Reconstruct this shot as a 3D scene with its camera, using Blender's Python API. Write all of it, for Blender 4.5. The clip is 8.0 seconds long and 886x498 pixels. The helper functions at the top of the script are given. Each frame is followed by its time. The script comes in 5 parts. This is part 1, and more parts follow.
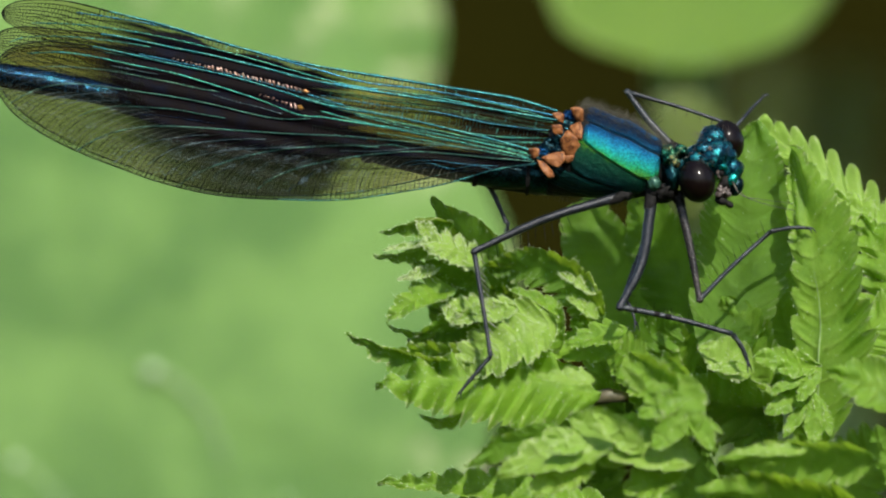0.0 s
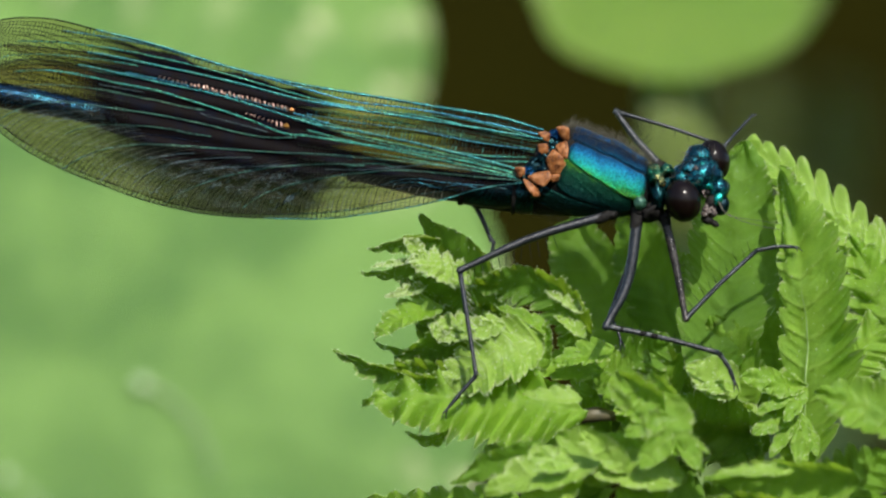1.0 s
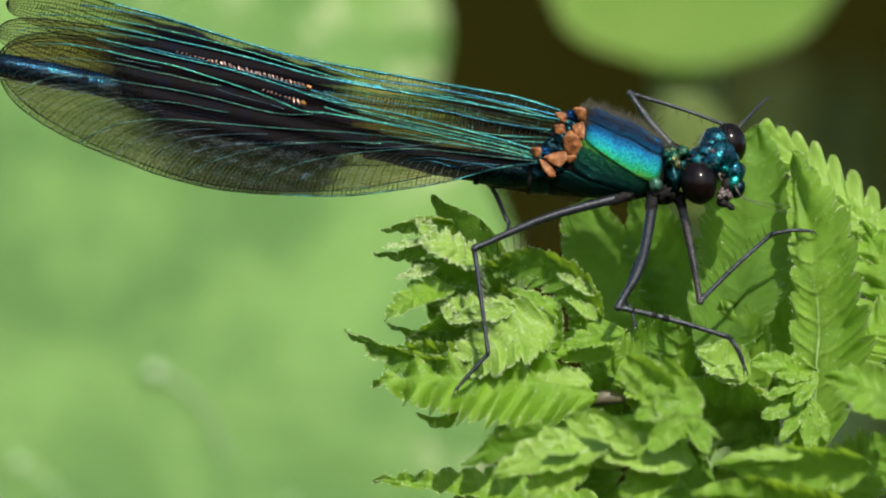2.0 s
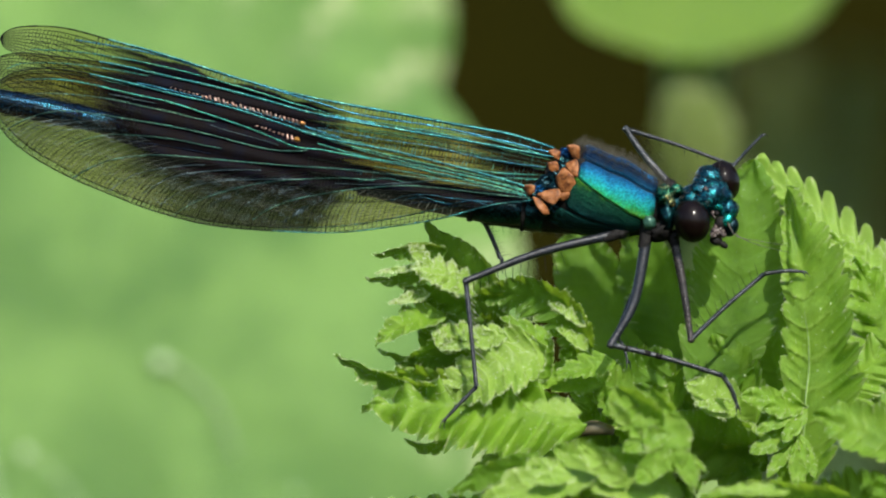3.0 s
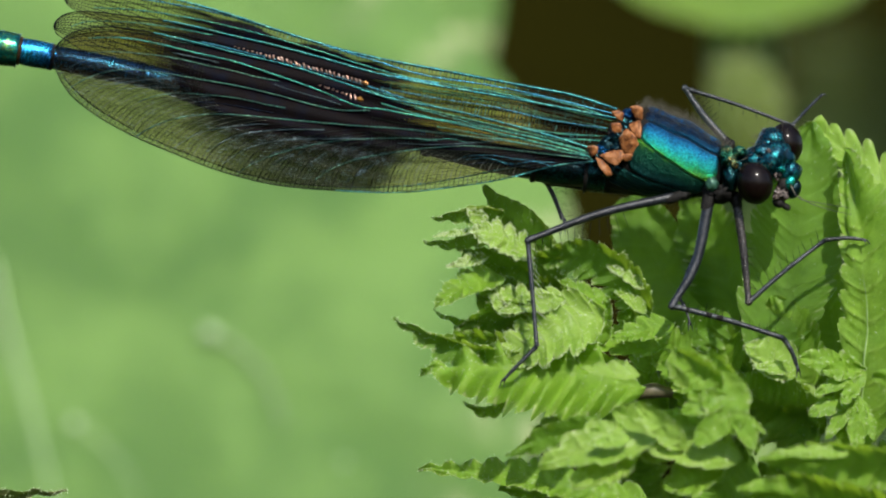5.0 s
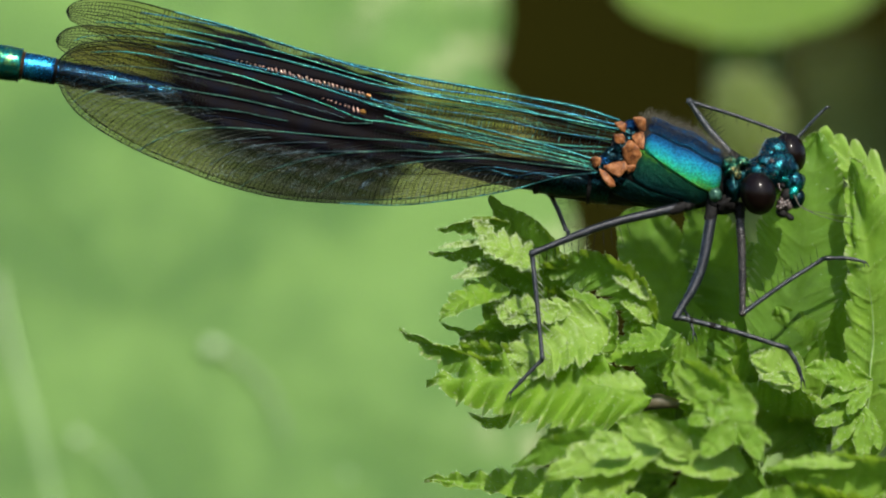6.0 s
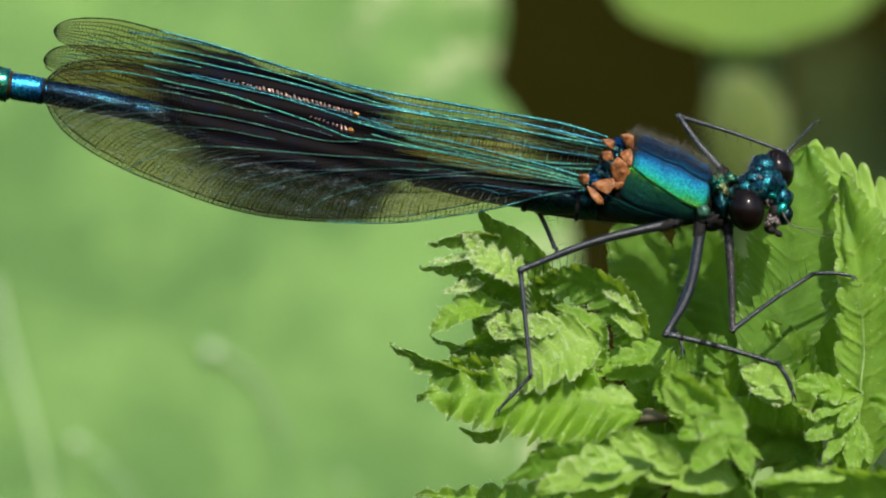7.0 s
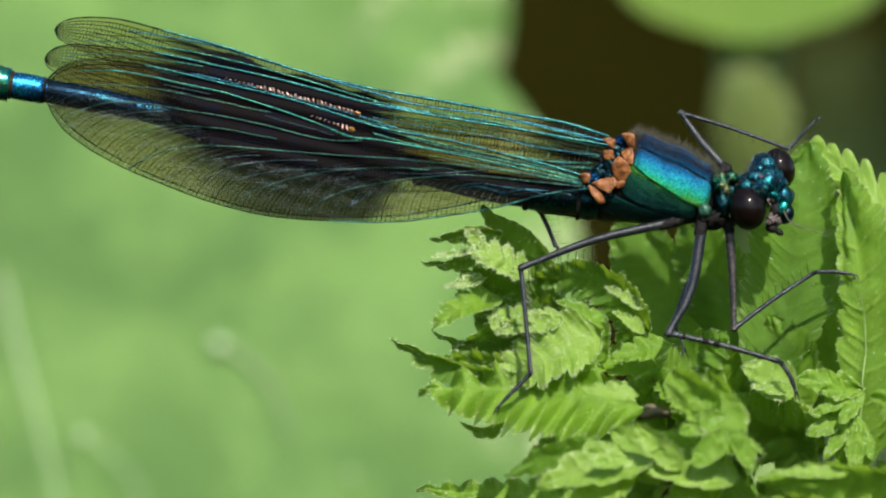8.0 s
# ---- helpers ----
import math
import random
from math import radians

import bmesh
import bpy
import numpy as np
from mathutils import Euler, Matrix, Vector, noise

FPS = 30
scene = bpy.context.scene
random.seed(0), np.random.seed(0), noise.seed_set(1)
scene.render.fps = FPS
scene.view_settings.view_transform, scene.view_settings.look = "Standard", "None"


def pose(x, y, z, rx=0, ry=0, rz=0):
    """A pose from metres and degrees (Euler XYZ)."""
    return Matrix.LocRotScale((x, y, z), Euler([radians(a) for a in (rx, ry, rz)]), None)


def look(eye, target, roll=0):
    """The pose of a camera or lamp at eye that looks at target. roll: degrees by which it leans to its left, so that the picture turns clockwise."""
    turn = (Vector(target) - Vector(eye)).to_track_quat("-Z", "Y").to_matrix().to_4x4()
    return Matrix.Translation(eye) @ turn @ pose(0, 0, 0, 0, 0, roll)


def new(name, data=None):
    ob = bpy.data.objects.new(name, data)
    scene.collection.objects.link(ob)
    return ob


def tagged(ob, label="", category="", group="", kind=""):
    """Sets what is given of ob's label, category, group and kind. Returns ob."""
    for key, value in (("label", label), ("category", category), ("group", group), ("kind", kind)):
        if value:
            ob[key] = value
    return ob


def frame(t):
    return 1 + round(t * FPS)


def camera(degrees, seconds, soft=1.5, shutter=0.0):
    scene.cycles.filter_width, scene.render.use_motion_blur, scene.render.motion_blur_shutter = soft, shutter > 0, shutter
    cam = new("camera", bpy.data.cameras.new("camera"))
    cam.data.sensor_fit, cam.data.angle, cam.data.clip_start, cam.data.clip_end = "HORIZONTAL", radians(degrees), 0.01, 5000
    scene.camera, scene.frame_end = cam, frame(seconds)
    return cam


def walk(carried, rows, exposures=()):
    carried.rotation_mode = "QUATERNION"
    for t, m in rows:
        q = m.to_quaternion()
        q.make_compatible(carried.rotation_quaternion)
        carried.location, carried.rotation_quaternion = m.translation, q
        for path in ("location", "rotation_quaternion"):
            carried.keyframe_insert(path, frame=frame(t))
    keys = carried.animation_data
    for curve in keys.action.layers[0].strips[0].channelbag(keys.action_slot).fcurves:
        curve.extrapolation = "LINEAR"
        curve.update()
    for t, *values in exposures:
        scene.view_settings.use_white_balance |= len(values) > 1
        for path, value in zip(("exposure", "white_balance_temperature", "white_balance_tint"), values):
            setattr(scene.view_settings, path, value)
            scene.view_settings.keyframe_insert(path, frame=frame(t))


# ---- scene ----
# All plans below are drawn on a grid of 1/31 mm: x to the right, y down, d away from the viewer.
U = 0.001 / 31
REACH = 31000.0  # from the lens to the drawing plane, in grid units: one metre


def at(x, y, d=0.0):
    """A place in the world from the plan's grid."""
    k = 1 + d / REACH
    return Vector(((x - 784) * U * k, d * U, (441 - y) * U * k))


# ---- camera ----
EYE = (0.0, -1.0, 0.0)
cam = camera(2.898, 8.0, soft=2.12, shutter=0.3)
cam.data.dof.use_dof = True
cam.data.dof.focus_distance = 0.999
cam.data.dof.aperture_fstop = 42.0

# seconds, and how far the held camera has strayed across the plan
walk(cam, [(t, look(EYE, at(784 - a, 441 - b))) for t, a, b in (
    (0, -118, 46), (0.1, -118, 48), (0.2, -137, 51), (0.3, -143, 61), (0.4, -132, 81), (0.5, -121, 67), (0.6, -105, 77), (0.7, -113, 84),
    (0.8, -138, 77), (0.9, -145, 80), (1, -135, 70), (1.1, -125, 69), (1.2, -117, 71), (1.3, -113, 65), (1.4, -125, 69), (1.5, -136, 64),
    (1.6, -135, 65), (1.7, -124, 61), (2.8, -104, 39), (2.9, -109, 42), (3, -101, 31), (3.1, -95, 22), (3.2, -100, 17), (3.3, -105, 9),
    (3.4, -104, 9), (3.5, -103, 6), (3.6, -95, 2), (3.7, -80, -3), (3.8, -71, -20), (3.9, -75, -18), (4, -89, -20), (4.1, -88, -18),
    (4.2, -48, -12), (4.3, -30, -16), (4.4, -29, -22), (4.5, -40, -24), (4.6, -36, -18), (4.7, -24, -22), (5.8, -9, -7), (5.9, -15, -3),
    (6, -9, 3), (6.1, -17, -3), (6.2, -11, -7), (6.3, 7, 3), (6.4, 11, 2), (6.5, 11, 2), (6.6, 6, 22), (6.7, -2, 35),
    (6.8, -7, 40), (6.9, -13, 21), (7, -12, 11), (7.1, -11, 31), (7.2, -11, 28), (7.4, 0, 19), (7.5, -3, 2), (7.6, -10, 9),
    (7.8, -15, 14), (7.9, -10, 15), (8, 0, 0))], exposures=((0, 0.87), (0.5, 0.94), (1, 0.91), (1.5, 0.99), (3, 0.99), (3.5, 0.96), (4, 0.87), (4.5, 0.87), (6, 0.87), (6.5, 0.92), (7.5, 0.95), (8, 0.98)))

# ---- sky and sun ----
SUN_HEIGHT, SUN_SIDE = 43.0, 22.0  # degrees above the horizon, and to the right of the viewer's back
world = bpy.data.worlds.new("sky")
scene.world = world
world.use_nodes = True
sky = world.node_tree.nodes.new("ShaderNodeTexSky")
sky.sky_type, sky.sun_disc = "NISHITA", False
sky.sun_elevation, sky.sun_rotation = radians(SUN_HEIGHT), radians(180 - SUN_SIDE)
world.node_tree.nodes["Background"].inputs["Strength"].default_value = 0.14
world.node_tree.links.new(sky.outputs[0], world.node_tree.nodes["Background"].inputs["Color"])

sun_data = bpy.data.lights.new("sun", "SUN")
sun_data.energy, sun_data.angle, sun_data.color = 3.85, radians(0.53), (1.0, 0.95, 0.86)
sun = new("sun", sun_data)
_e, _s = radians(SUN_HEIGHT), radians(SUN_SIDE)
SUN_WAY = Vector((math.cos(_e) * math.sin(_s), -math.cos(_e) * math.cos(_s), math.sin(_e)))
sun.matrix_world = look(SUN_WAY * 3, (0, 0, 0))


# ---- materials ----
class Nodes:
    """A small helper to wire one node material."""

    def __init__(self, name):
        self.mat = bpy.data.materials.new(name)
        self.mat.use_nodes = True
        self.tree = self.mat.node_tree
        self.out = self.tree.nodes["Material Output"]
        self.bsdf = self.tree.nodes["Principled BSDF"]

    def add(self, kind, **inputs):
        node = self.tree.nodes.new(kind)
        for key, value in inputs.items():
            self.put(node, key.replace("_", " "), value)
        return node

    def put(self, node, key, value):
        slot = node.inputs[int(key[1:])] if key[0] == "#" else node.inputs[key]
        if isinstance(value, bpy.types.NodeSocket):
            self.tree.links.new(value, slot)
        elif isinstance(value, tuple) and len(value) == 3 and slot.type == "RGBA":
            slot.default_value = (*value, 1)
        else:
            slot.default_value = value

    def set(self, **inputs):
        for key, value in inputs.items():
            self.put(self.bsdf, key.replace("_", " "), value)
        return self

    def coord(self, which="Object"):
        return self.add("ShaderNodeTexCoord").outputs[which]

    def noise(self, scale, detail=4.0, rough=0.6, where=None):
        n = self.add("ShaderNodeTexNoise", Scale=scale, Detail=detail, Roughness=rough)
        self.tree.links.new(where or self.coord(), n.inputs["Vector"])
        return n.outputs["Fac"]

    def ramp(self, fac, *stops):
        r = self.add("ShaderNodeValToRGB", Fac=fac)
        e = r.color_ramp.elements
        while len(e) < len(stops):
            e.new(0.5)
        for s, (place, colour) in zip(e, stops):
            s.position, s.color = place, (*colour, 1)
        return r.outputs["Color"]

    def math(self, op, a, b=0.0, c=0.0):
        n = self.tree.nodes.new("ShaderNodeMath")
        n.operation = op
        for k, v in enumerate((a, b, c)):
            self.put(n, f"#{k}", v)
        return n.outputs[0]

    def step(self, x, lo, hi):
        n = self.tree.nodes.new("ShaderNodeMapRange")
        n.interpolation_type = "SMOOTHSTEP"
        for key, v in (("Value", x), ("From Min", lo), ("From Max", hi)):
            self.put(n, key, v)
        return n.outputs["Result"]

    def mix(self, fac, a, b, how="MIX"):
        n = self.tree.nodes.new("ShaderNodeMix")
        n.data_type, n.blend_type = "RGBA", how
        for key, v in (("#0", fac), ("#6", a), ("#7", b)):
            self.put(n, key, v)
        return n.outputs[2]

    def split(self, vec):
        return self.add("ShaderNodeSeparateXYZ", Vector=vec).outputs

    def sparkle_grains(self, colour, amount):
        """Paint sparkle into a metallic colour, as dull and bright grains."""
        grain = self.step(self.noise(9.5 * MM, 2.0, 0.5), 0.38, 0.66)
        return self.mix(amount, colour, self.mix(1.0, colour, self.mix(grain, (0.34, 0.34, 0.34), (2.4, 2.4, 2.4)), "MULTIPLY"))

    def bump(self, height, strength, distance):
        b = self.add("ShaderNodeBump", Height=height, Strength=strength, Distance=distance)
        self.tree.links.new(b.outputs[0], self.bsdf.inputs["Normal"])
        return self


MM = 1000.0  # object coordinates are in metres; noise scales are given per millimetre


def cuticle(name, low, mid, high, metal=0.85, rough=0.32, grain=11.0, bump=0.4, pit=0.00005, fleck=0.25, beads=0.0, shine=0.5):
    """Shiny insect skin whose colour drifts over the plate."""
    n = Nodes(name)
    drift = n.noise(0.9 * MM, 3.0)
    fine = n.noise(grain * MM, 5.0, 0.7)
    colour = n.ramp(n.math("ADD", n.math("MULTIPLY", drift, 1 - fleck), n.math("MULTIPLY", fine, fleck)),
                    (0.3, low), (0.5, mid), (0.68, high))
    if beads:
        colour = n.sparkle_grains(colour, beads)
    n.set(Base_Color=colour, Metallic=metal, Roughness=n.math("MULTIPLY_ADD", fine, 0.3, rough - 0.15), Specular_IOR_Level=shine)
    return n.bump(fine, bump, pit).mat


def leaf_skin(name, dark, light, vein, gloss=0.38, thin=0.42, big=0.55, spread=1.6, sheen=0.0, relief=0.9):
    """Leaf blade: side veins from the blade's own coordinates, mottling, thin enough to let light through."""
    n = Nodes(name)
    uv = n.split(n.coord("UV"))
    across = n.math("ABSOLUTE", uv[1])
    shake = n.noise(2.2 * MM, 3.0)
    phase = n.math("ABSOLUTE", n.math("SUBTRACT", n.math("FRACT", n.math("ADD", uv[0], n.math("MULTIPLY_ADD", shake, 0.3, -0.05))), 0.5))
    side = n.math("SUBTRACT", 1.0, n.step(phase, 0.02, 0.13))
    rib = n.math("SUBTRACT", 1.0, n.step(across, 0.01, 0.05))
    rim = n.step(across, 0.86, 1.0)
    point = n.math("MULTIPLY", n.step(across, 0.72, 0.98), n.step(n.math("FRACT", n.math("MULTIPLY", uv[0], 3.0)), 0.55, 0.95))
    tone = n.noise(big * MM, 3.0)
    fine = n.noise(6 * MM, 6.0, 0.75)
    speck = n.noise(24 * MM, 3.0)
    base = n.mix(n.math("MULTIPLY_ADD", tone, spread, 0.5 - spread / 2), dark, light)
    base = n.mix(n.math("MULTIPLY", n.step(fine, 0.40, 0.66), 0.7), base, light)
    base = n.mix(n.math("MULTIPLY", n.step(n.noise(13 * MM, 3.0), 0.54, 0.68), 0.28), base, vein)
    net = n.math("MAXIMUM", n.math("MULTIPLY", side, 0.28), n.math("MULTIPLY", rib, 0.22))
    net = n.math("MAXIMUM", net, n.math("MULTIPLY", rim, 0.2))
    base = n.mix(net, base, vein)
    base = n.mix(n.math("MULTIPLY", n.math("MULTIPLY", point, 0.75), n.step(n.noise(0.9 * MM, 2.0), 0.40, 0.60)), base, (0.50, 0.52, 0.28))
    height = n.math("ADD", n.math("MULTIPLY", fine, 0.7), n.math("MULTIPLY", speck, 0.3))
    height = n.math("SUBTRACT", height, n.math("MULTIPLY", side, relief))
    n.set(Base_Color=base, Roughness=n.math("MULTIPLY_ADD", fine, 0.3, gloss), Specular_IOR_Level=0.4, Coat_Weight=sheen, Coat_Roughness=0.34)
    n.bump(height, 0.6, 0.00018)
    t = n.add("ShaderNodeBsdfTranslucent", Color=n.mix(0.6, base, (0.42, 0.64, 0.035)))
    m = n.add("ShaderNodeMixShader", Fac=thin)
    n.tree.links.new(n.bsdf.outputs[0], m.inputs[1])
    n.tree.links.new(t.outputs[0], m.inputs[2])
    n.tree.links.new(m.outputs[0], n.out.inputs["Surface"])
    return n.mat


def wing_skin(name):
    """Wing membrane: amber-clear, with blue-black pigment where the wing's own pattern (first coordinate) puts it."""
    n = Nodes(name)
    uv = n.split(n.coord("UV"))
    fine = n.noise(14 * MM, 4.0)
    hem = n.math("MINIMUM", n.math("MULTIPLY", uv[0], n.math("MULTIPLY_ADD", fine, 0.25, 0.98)), 1.0)
    patch = n.step(n.noise(0.8 * MM, 2.0), 0.4, 0.75)
    dark = n.mix(patch, (0.0050, 0.0040, 0.0042), (0.0042, 0.0050, 0.0090))
    n.set(Base_Color=n.mix(n.math("MINIMUM", n.math("MULTIPLY", hem, 2.5), 1.0), (0.06, 0.06, 0.035), dark), Specular_IOR_Level=0.012,
          Roughness=n.math("MULTIPLY_ADD", fine, 0.3, 0.32))
    n.bump(fine, 0.5, 0.00006)
    clear = n.add("ShaderNodeBsdfTransparent", Color=n.mix(uv[1], (0.92, 0.79, 0.80), (0.80, 0.66, 0.32)))
    m = n.add("ShaderNodeMixShader", Fac=n.math("MULTIPLY_ADD", hem, 0.96, 0.04))
    n.tree.links.new(clear.outputs[0], m.inputs[1])
    n.tree.links.new(n.bsdf.outputs[0], m.inputs[2])
    n.tree.links.new(m.outputs[0], n.out.inputs["Surface"])
    return n.mat


def plate_skin(name, *stops):
    """Satin metal cuticle whose hue runs over the plate, finely pitted."""
    n = Nodes(name)
    uv = n.split(n.coord("UV"))
    drift = n.noise(1.6 * MM, 3.0)
    fine = n.noise(12 * MM, 3.0, 0.6)
    run = n.math("ADD", n.math("MULTIPLY", uv[1], 0.8), n.math("MULTIPLY", uv[0], 0.2))
    run = n.math("ADD", run, n.math("MULTIPLY_ADD", drift, 0.36, -0.18))
    run = n.math("ADD", run, n.math("MULTIPLY_ADD", fine, 0.30, -0.15))
    n.set(Base_Color=n.sparkle_grains(n.ramp(run, *stops), 0.4), Metallic=0.9, Roughness=n.math("MULTIPLY_ADD", fine, 0.25, 0.20))
    return n.bump(fine, 0.95, 0.00012).mat


def plain(name, a, b, scale, rough=0.6, metal=0.0, bump=0.3, depth=0.00004):
    n = Nodes(name)
    f = n.noise(scale * MM, 5.0, 0.65)
    n.set(Base_Color=n.ramp(f, (0.32, a), (0.68, b)), Roughness=n.math("MULTIPLY_ADD", f, 0.25, rough - 0.12), Metallic=metal)
    return n.bump(f, bump, depth).mat


def hinge_skin(name):
    """Creased orange leather; fold shade and pale highlights are painted into its colour."""
    n = Nodes(name)
    fold = n.math("ABSOLUTE", n.math("SUBTRACT", n.noise(2.6 * MM, 2.0), 0.5))
    fine = n.noise(9 * MM, 4.0)
    skin = n.ramp(n.noise(3.0 * MM, 3.0), (0.34, (0.07, 0.024, 0.010)), (0.5, (0.20, 0.072, 0.020)), (0.66, (0.27, 0.12, 0.048)))
    # shade of the folds, painted along the crease lines
    skin = n.mix(n.step(fold, 0.004, 0.022), (0.05, 0.017, 0.006), skin)
    n.set(Base_Color=skin, Roughness=n.math("MULTIPLY_ADD", fine, 0.3, 0.34))
    return n.bump(n.math("ADD", n.math("MULTIPLY", fold, 2.0), n.math("MULTIPLY", fine, 0.3)), 0.35, 0.00010).mat


def eye_skin(name):
    """Smooth brown-black compound eye under a clear glossy coat."""
    n = Nodes(name)
    facets = n.noise(26 * MM, 2.0)
    n.set(Base_Color=n.ramp(facets, (0.35, (0.0012, 0.0006, 0.0005)), (0.65, (0.0050, 0.0020, 0.0014))), Roughness=0.5, Specular_IOR_Level=0.05,
          Coat_Weight=0.30, Coat_Roughness=0.14, Coat_IOR=1.4)
    return n.bump(facets, 0.06, 0.00001).mat


BLUE = plate_skin("blue_cuticle", (0.05, (0.003, 0.030, 0.085)), (0.22, (0.006, 0.075, 0.18)), (0.38, (0.010, 0.17, 0.29)), (0.58, (0.012, 0.26, 0.26)), (0.78, (0.016, 0.27, 0.09)), (0.94, (0.08, 0.24, 0.02)))
GREEN = plate_skin("green_cuticle", (0.04, (0.04, 0.14, 0.012)), (0.16, (0.004, 0.046, 0.020)), (0.7, (0.002, 0.026, 0.025)), (1.0, (0.001, 0.012, 0.018)))
NAVY = plate_skin("navy_cuticle", (0.0, (0.0010, 0.008, 0.024)), (0.6, (0.0016, 0.018, 0.050)), (1.0, (0.004, 0.050, 0.095)))
TEAL_PLATE = plate_skin("teal_plate", (0.1, (0.002, 0.026, 0.022)), (0.5, (0.0012, 0.014, 0.014)), (0.9, (0.003, 0.02, 0.03)))
TEAL = cuticle("teal_cuticle", (0.002, 0.016, 0.060), (0.005, 0.075, 0.17), (0.016, 0.27, 0.40), rough=0.25, fleck=0.45, beads=0.9)
HEAD_TEAL = cuticle("head_cuticle", (0.0008, 0.005, 0.010), (0.002, 0.028, 0.042), (0.016, 0.22, 0.22), rough=0.27, grain=2.6, bump=0.5, pit=0.00010, fleck=0.7, beads=0.5)
TAIL = cuticle("tail_cuticle", (0.002, 0.026, 0.070), (0.005, 0.125, 0.090), (0.18, 0.27, 0.03), rough=0.22, grain=3, fleck=0.7, beads=0.7)
LIP = cuticle("lip_cuticle", (0.004, 0.12, 0.12), (0.010, 0.26, 0.22), (0.03, 0.34, 0.20), rough=0.26, grain=6)
COPPER = cuticle("copper_ring", (0.01, 0.03, 0.03), (0.16, 0.07, 0.02), (0.40, 0.20, 0.03), rough=0.3, grain=5)
COLLAR = cuticle("collar_cuticle", (0.001, 0.010, 0.020), (0.005, 0.10, 0.06), (0.28, 0.12, 0.01), rough=0.26, grain=5, fleck=0.5, bump=0.8, pit=0.0001)
BLACK = cuticle("black_cuticle", (0.004, 0.0038, 0.0036), (0.009, 0.0085, 0.008), (0.022, 0.021, 0.019), metal=0.0, rough=0.5, grain=6, bump=0.7, fleck=0.6, shine=0.2)
DARK_TEAL = cuticle("belly_cuticle", (0.0008, 0.004, 0.007), (0.0016, 0.014, 0.018), (0.006, 0.06, 0.06), rough=0.3, fleck=0.5, beads=0.9)
LEG_GREY = cuticle("grey_leg_cuticle", (0.004, 0.005, 0.006), (0.014, 0.017, 0.019), (0.05, 0.056, 0.056), metal=0.0, rough=0.3, grain=6, bump=0.7, pit=0.00005, fleck=0.6, beads=0.9, shine=0.3)
LEG_BROWN = cuticle("brown_leg_cuticle", (0.006, 0.005, 0.004), (0.016, 0.013, 0.011), (0.075, 0.06, 0.05), metal=0.0, rough=0.27, grain=7, bump=0.7, pit=0.00005, fleck=0.6, shine=0.36)
LEG = cuticle("leg_cuticle", (0.004, 0.005, 0.007), (0.006, 0.0075, 0.010), (0.020, 0.023, 0.029), metal=0.0, rough=0.38, grain=7, bump=0.7, pit=0.00004, fleck=0.6, beads=0.7, shine=0.16)
HINGE = hinge_skin("orange_hinge")
EYE_SKIN = eye_skin("eye_surface")
PALE = plain("pale_mouth", (0.006, 0.005, 0.005), (0.105, 0.078, 0.066), 7.0, rough=0.26, bump=0.8, depth=0.0001)
VEIN = cuticle("vein_cuticle", (0.004, 0.030, 0.034), (0.011, 0.084, 0.072), (0.07, 0.19, 0.095), metal=0.85, rough=0.34, grain=8, bump=0.3, pit=0.00003, fleck=0.6, beads=0.8)
BLUE_VEIN = cuticle("blue_vein_cuticle", (0.004, 0.026, 0.050), (0.010, 0.068, 0.102), (0.04, 0.17, 0.20), metal=0.85, rough=0.34, grain=8, bump=0.3, pit=0.00003, fleck=0.6, beads=0.8)
DARK_VEIN = cuticle("dark_vein_cuticle", (0.002, 0.003, 0.002), (0.006, 0.008, 0.006), (0.016, 0.020, 0.014), metal=0.2, rough=0.42, fleck=0.6)
EDGE_VEIN = cuticle("edge_vein_cuticle", (0.003, 0.020, 0.028), (0.009, 0.072, 0.076), (0.07, 0.19, 0.13), metal=0.85, rough=0.36, grain=8, bump=0.4, fleck=0.6, beads=0.8)
DULL_VEIN = cuticle("grey_green_vein_cuticle", (0.005, 0.024, 0.026), (0.017, 0.062, 0.050), (0.085, 0.135, 0.085), metal=0.8, rough=0.38, grain=8, fleck=0.6, beads=0.8)
SMOKE_VEIN = cuticle("smoky_vein_cuticle", (0.008, 0.010, 0.006), (0.022, 0.026, 0.016), (0.068, 0.074, 0.050), metal=0.45, rough=0.4, grain=8, fleck=0.6, beads=0.6)
# Pale vein colour; on cross veins it stands in for grey glints.
SOFT_VEIN = cuticle("grey_vein_cuticle", (0.004, 0.010, 0.014), (0.020, 0.042, 0.050), (0.10, 0.14, 0.15), metal=0.6, rough=0.36, grain=8, fleck=0.6, beads=0.4)
BRONZE = cuticle("bronze_cell", (0.06, 0.028, 0.022), (0.32, 0.18, 0.13), (0.75, 0.55, 0.44), metal=0.8, rough=0.3, grain=16, fleck=0.6)
KNOB = plain("pale_knob", (0.010, 0.040, 0.028), (0.040, 0.115, 0.072), 4.0, rough=0.36, metal=0.4)
# Sunlight on the hind shin's dark spines, given as a pale colour.
SUNLIT_SPINE = plain("sunlit_spine", (0.20, 0.21, 0.15), (0.36, 0.37, 0.28), 5.0, rough=0.4)
HAIR = plain("fine_hair", (0.03, 0.027, 0.018), (0.09, 0.08, 0.05), 5.0)
BUD = plain("dried_bud", (0.31, 0.43, 0.22), (0.46, 0.56, 0.34), 1.0)
LEAF_RIB_PALE = plain("pale_leaf_rib", (0.15, 0.24, 0.09), (0.22, 0.31, 0.14), 1.0)
LEAF_HAIR = plain("leaf_hair", (0.38, 0.48, 0.20), (0.60, 0.68, 0.40), 5.0)
MEMBRANE = wing_skin("wing_membrane")
